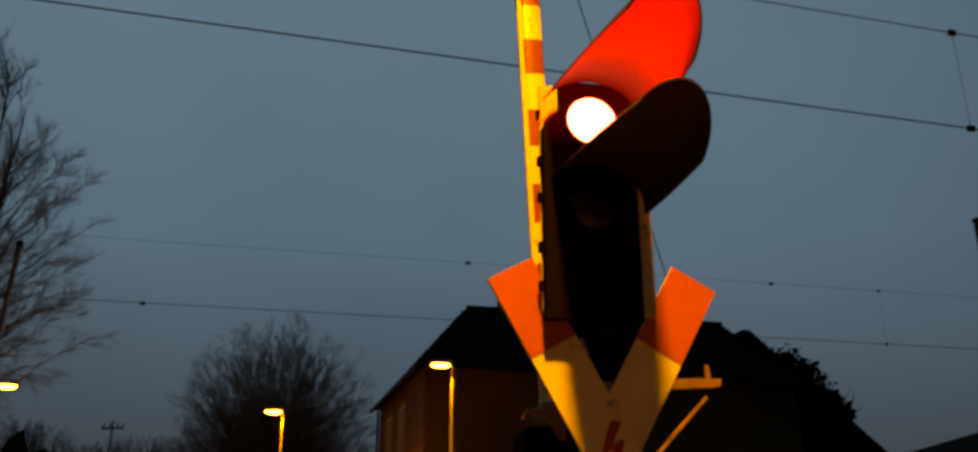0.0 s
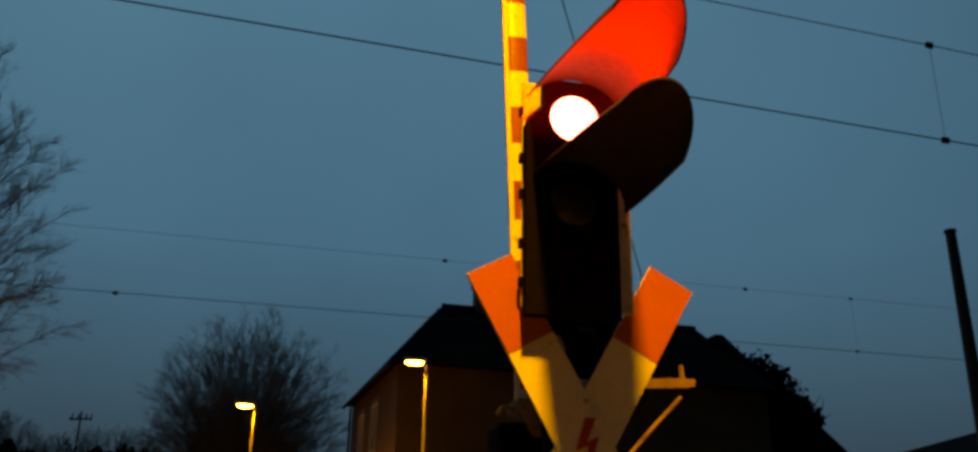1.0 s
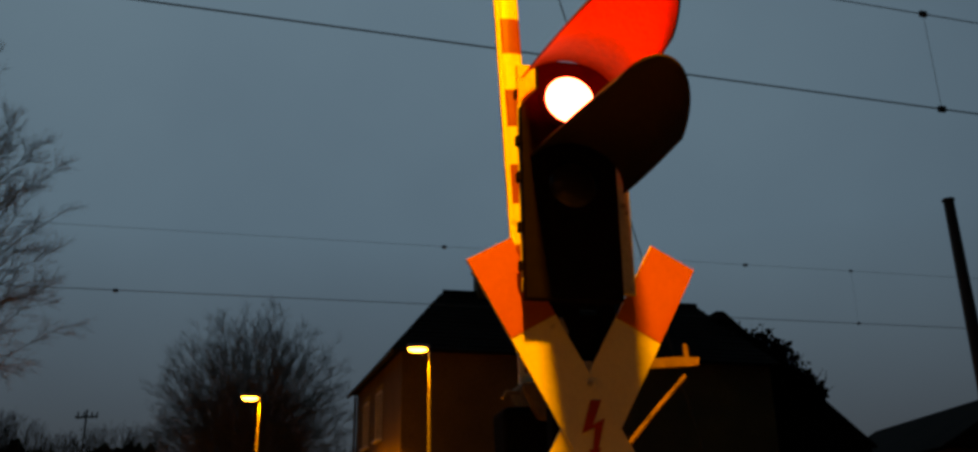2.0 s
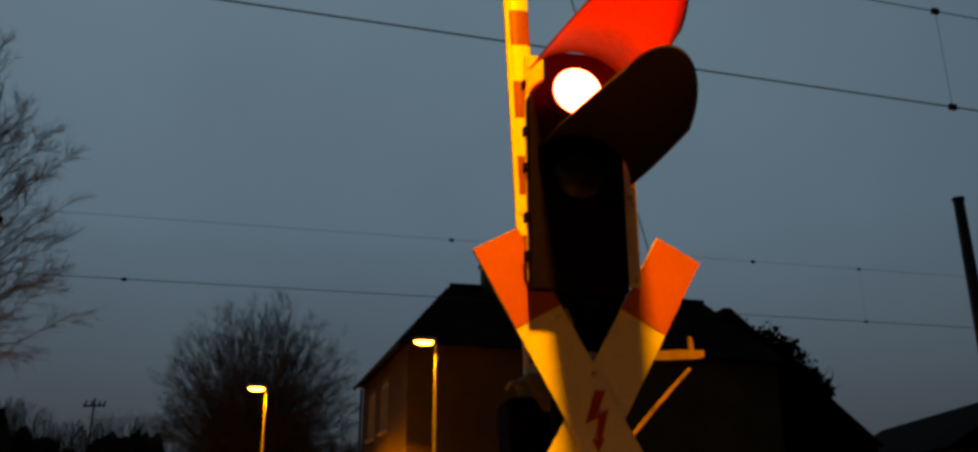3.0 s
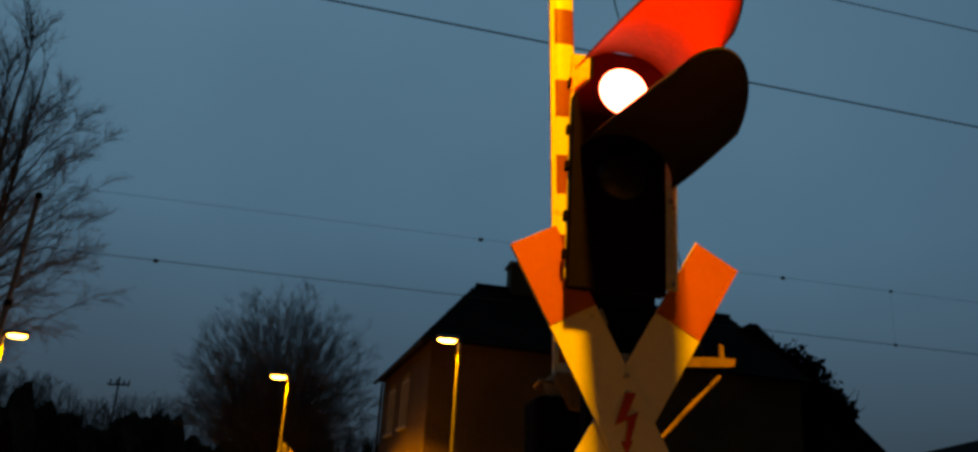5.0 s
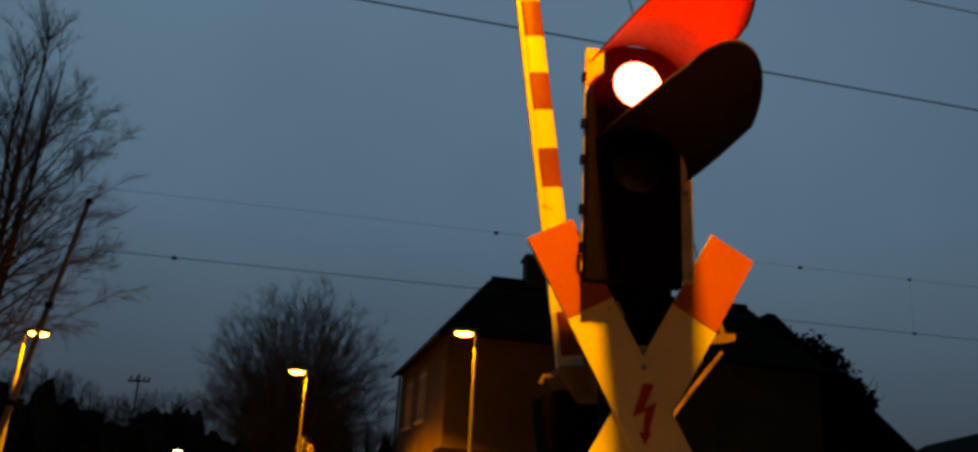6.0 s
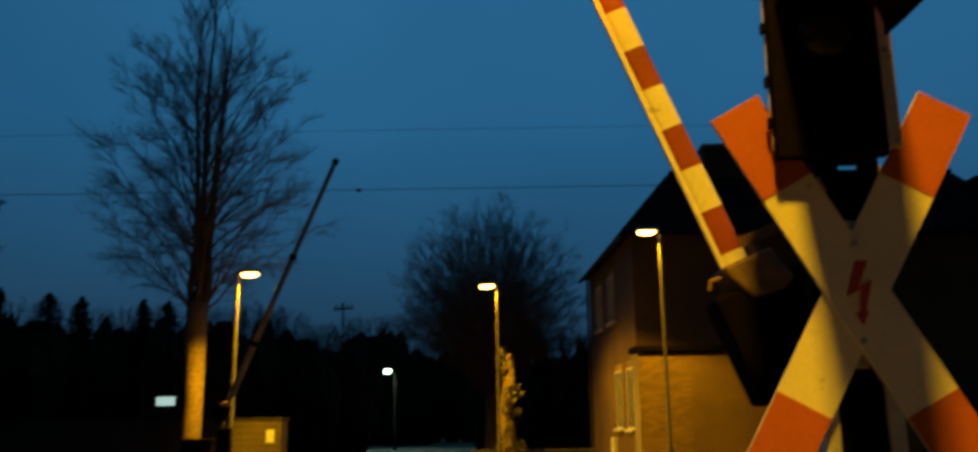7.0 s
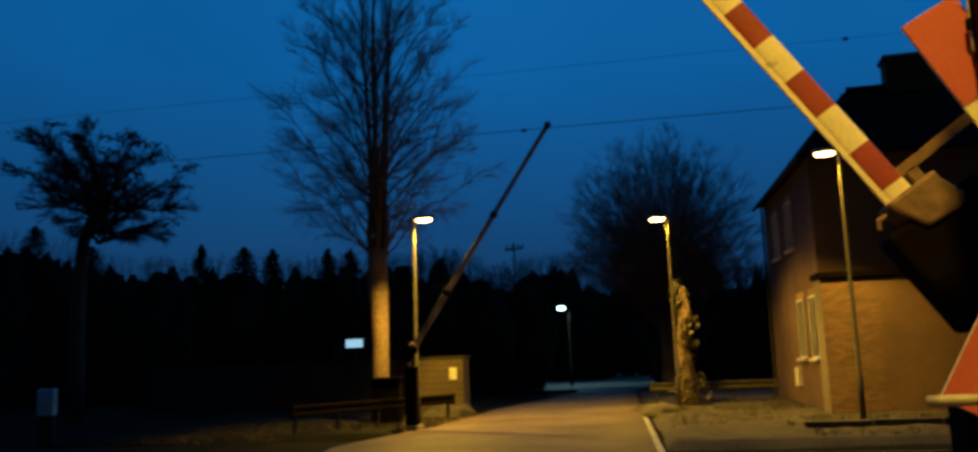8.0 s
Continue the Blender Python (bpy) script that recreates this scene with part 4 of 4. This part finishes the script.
# ---- roadside ----
def guard_rail(x0, y0, x1, y1, label, metal):
    d = Vector((x1 - x0, y1 - y0, 0))
    L = d.length
    t = thing("guard_rail", at(x0, y0, 0, math.degrees(math.atan2(d.y, d.x))), label, "guard rail", "guard rails")
    prof = [(-0.02, 0.45), (0.02, 0.47), (0.02, 0.54), (-0.02, 0.58), (-0.02, 0.62), (0.02, 0.66), (0.02, 0.73), (-0.02, 0.75), (-0.035, 0.75), (-0.035, 0.45)]
    bm = prism(bmesh.new(), prof, 0, L)
    bm.transform(Matrix.Rotation(radians(-90), 4, "Z"))
    part("beam", bm, metal, t, "corrugated steel beam")
    n = max(2, int(L / 1.3) + 1)
    for k in range(n):
        x = 0.15 + (L - 0.3) * k / (n - 1)
        part("post", boxed((x - 0.04, 0.04, -0.3), (x + 0.04, 0.12, 0.72), 0.006), M_DARKSTEEL, t)
    for x in (0, L):
        part("end_piece", boxed((x - 0.06, -0.06, 0.43), (x + 0.06, 0.06, 0.77), 0.03), metal, t)
    return t


guard_rail(-3.2, 30.5, 1.1, 30.8, "short weathered guard rail before the brick house", M_OLDSTEEL)
# black beam: the shade of its unlit side is put into the colour
guard_rail(-11.7, 19.5, -8.95, 25.0, "guard rail beside the far barrier, blackened as its shaded side", M_BLACK)


def relay_hut():
    t = thing("relay_hut", at(-10.7, 27.0, 0, SKEW), "low slatted timber relay hut lit by the street lamp", "hut")
    part("body", boxed((0.02, 0.03, -0.2), (1.5, 1.2, 1.83), 0.01), M_FENCE, t)
    for k in range(9):
        part("plank", boxed((0, 0, 0.02 + k * 0.205), (1.52, 0.028, 0.205 + k * 0.205), 0.006), M_PLANK, t)
    part("lid", boxed((-0.05, -0.06, 1.87), (1.58, 1.25, 1.93), 0.01), M_DARKSTEEL, t)
    part("notice", boxed((1.05, -0.012, 1.15), (1.3, -0.002, 1.55), 0.0), M_PAPER, t, "small white notice")


relay_hut()


def timber_fence():
    t = thing("timber_fence", at(-25.5, 33.5, 0, 2), "long low timber fence in the dark", "fence")
    rnd = random.Random(5)
    for k in range(64):
        x = k * 0.21
        part("board", boxed((x, 0, 0), (x + 0.195, 0.03, 1.95 + rnd.uniform(-0.03, 0.03)), 0.004), M_FENCE, t)
    for k in range(7):
        part("post", boxed((k * 2.2 - 0.05, 0.032, -0.3), (k * 2.2 + 0.05, 0.13, 2.0), 0.006), M_FENCE, t)


timber_fence()


def small_things():
    t = thing("lit_sign", at(-18.35, 40.0, 0), "small lit blue-white sign on a post", "sign")
    part("panel", boxed((-0.45, -0.06, 2.65), (0.42, 0.06, 3.05), 0.02), M_SIGN_ON, t, "glowing pale panel")
    part("post", boxed((-0.04, 0.061, -0.2), (0.04, 0.14, 3.0), 0.004), M_DARKSTEEL, t)
    t = thing("switch_cabinet", at(-18.75, 19.0, 0, 20), "small pale switch cabinet beside the tracks", "cabinet")
    part("body", boxed((-0.22, -0.15, 0.68), (0.22, 0.15, 1.4), 0.02), M_PAPER, t)
    part("plinth", boxed((-0.2, -0.13, -0.2), (0.2, 0.13, 0.68), 0.01), M_DARKSTEEL, t)
    t = thing("antenna_mast", at(-13.8, 57.5, 0), "thin far antenna mast above the dark shrubs", "antenna")
    part("pole", tubed([(0, 0, -0.2), (0, 0, 9.7)], [0.08, 0.06], 8), M_DARKSTEEL, t)
    part("crossbar", tubed([(-0.6, 0, 9.2), (0.6, 0, 9.3)], 0.06, 6), M_DARKSTEEL, t)
    for x in (-0.55, -0.2, 0.25, 0.55):
        part("rod", tubed([(x, -0.3, 9.25), (x, 0.3, 9.25), (x, 0.3, 9.6)], 0.05, 6), M_DARKSTEEL, t)
    e = thing("track_edging", at(0.9, 19.1, 0, SKEW), "low black timber edging beside the tracks", "edging")
    for k in range(3):
        part("sleeper", boxed((k * 1.45, -0.12, -0.2), (k * 1.45 + 1.4, 0.12, 0.13 + 0.01 * k), 0.015), M_DARKSTEEL, e)
    # concrete side street beyond
    bm = boxed((-16, 47, 0.008), (2.5, 66, 0.016), m=at(-3, 0, 0, 0))
    tagged(mesh_object("side_street", bm, M_STREET), "pale worn side street under the white lamp", "road", kind="structure")


small_things()


def grass_tufts():
    rnd = random.Random(17)
    bm = bmesh.new()
    spots = [(-3.6, 1.6, 26, 32.5, 900), (1.0, 5.0, 17.0, 23.0, 700), (-11.5, -8.4, 20.5, 27, 900), (-16, -11.5, 18, 24, 700), (-2.2, 0.9, 20, 27, 500)]
    for x0, x1, y0, y1, n in spots:
        for _ in range(n * 2):
            p = Vector((rnd.uniform(x0, x1), rnd.uniform(y0, y1), -0.06))
            h = rnd.uniform(0.05, 0.2) * (1.6 if rnd.random() < 0.12 else 1)
            a = rnd.uniform(0, 6.28)
            w = Vector((math.cos(a), math.sin(a), 0)) * 0.009
            bend = Vector((rnd.gauss(0, 0.1), rnd.gauss(0, 0.1), h))
            bm.faces.new([bm.verts.new(p - w), bm.verts.new(p + w), bm.verts.new(p + bend)])
            bm.faces.new([bm.verts.new(p - w * 2), bm.verts.new(p + w * 1.2), bm.verts.new(p + Vector((-bend.y, bend.x, h * 0.8)))])
    tagged(mesh_object("dry_grass", bm, M_STRAW), "thin dry grass on the verges", "grass", kind="stuff")


grass_tufts()


# ---- the annex bricks: near columns one by one, the rest joined ----
def annex_bricks():
    bl, bh, jt = 0.24, 0.065, 0.011
    mesh = bpy.data.meshes.new("brick")
    bm = boxed((0, 0, 0), (bl, 0.03, bh), 0.003)
    bm.to_mesh(mesh)
    bm.free()
    mesh.materials.append(M_BRICK)
    verts, faces = [], []
    rows = int(3.62 / (bh + jt))
    rnd = random.Random(2)
    for r in range(rows):
        z = r * (bh + jt) + 0.005
        x, k = (0.0 if r % 2 else -(bl + jt) / 2), 0
        while x < 7.9:
            y = rnd.uniform(-0.004, 0.004)
            if x < 1.35 and x >= 0:
                o = new("brick", mesh)
                o.parent = annex_wall
                o.location = (x, y - 0.008, z)
            else:
                x0, x1 = max(x, 0), min(x + bl, 8)
                n = len(verts)
                for yy in (y - 0.008, 0.021):
                    verts += [(x0, yy, z), (x1, yy, z), (x1, yy, z + bh), (x0, yy, z + bh)]
                faces += [(n, n + 1, n + 2, n + 3), (n, n + 4, n + 5, n + 1), (n + 1, n + 5, n + 6, n + 2), (n + 2, n + 6, n + 7, n + 3), (n + 3, n + 7, n + 4, n)]
            x += bl + jt
    data = bpy.data.meshes.new("brickwork")
    data.from_pydata(verts, [], faces)
    data.materials.append(M_BRICK)
    o = new("brickwork", data)
    o.parent = annex_wall
    tagged(o, kind="stuff")


annex_bricks()

NEAR_ANGLES = [(0.0, 2.5), (4.7, 2.6), (5.3, 3.5), (6.0, 8.3), (6.5, 14.3), (7.0, 21.7), (7.5, 28.0), (8.0, 34.5)]
FAR_ANGLES = [(0.0, 2.5), (4.7, 2.6), (5.3, 3.8), (6.0, 9.0), (6.5, 16.1), (7.0, 22.5), (7.5, 27.9), (8.0, 34.2)]


def motions():
    walk(near_arm, [(t, pose(*NEAR, 0, -a, 0)) for t, a in NEAR_ANGLES])
    walk(far_arm, [(t, pose(*FAR, 0, a, 0)) for t, a in FAR_ANGLES])


motions()
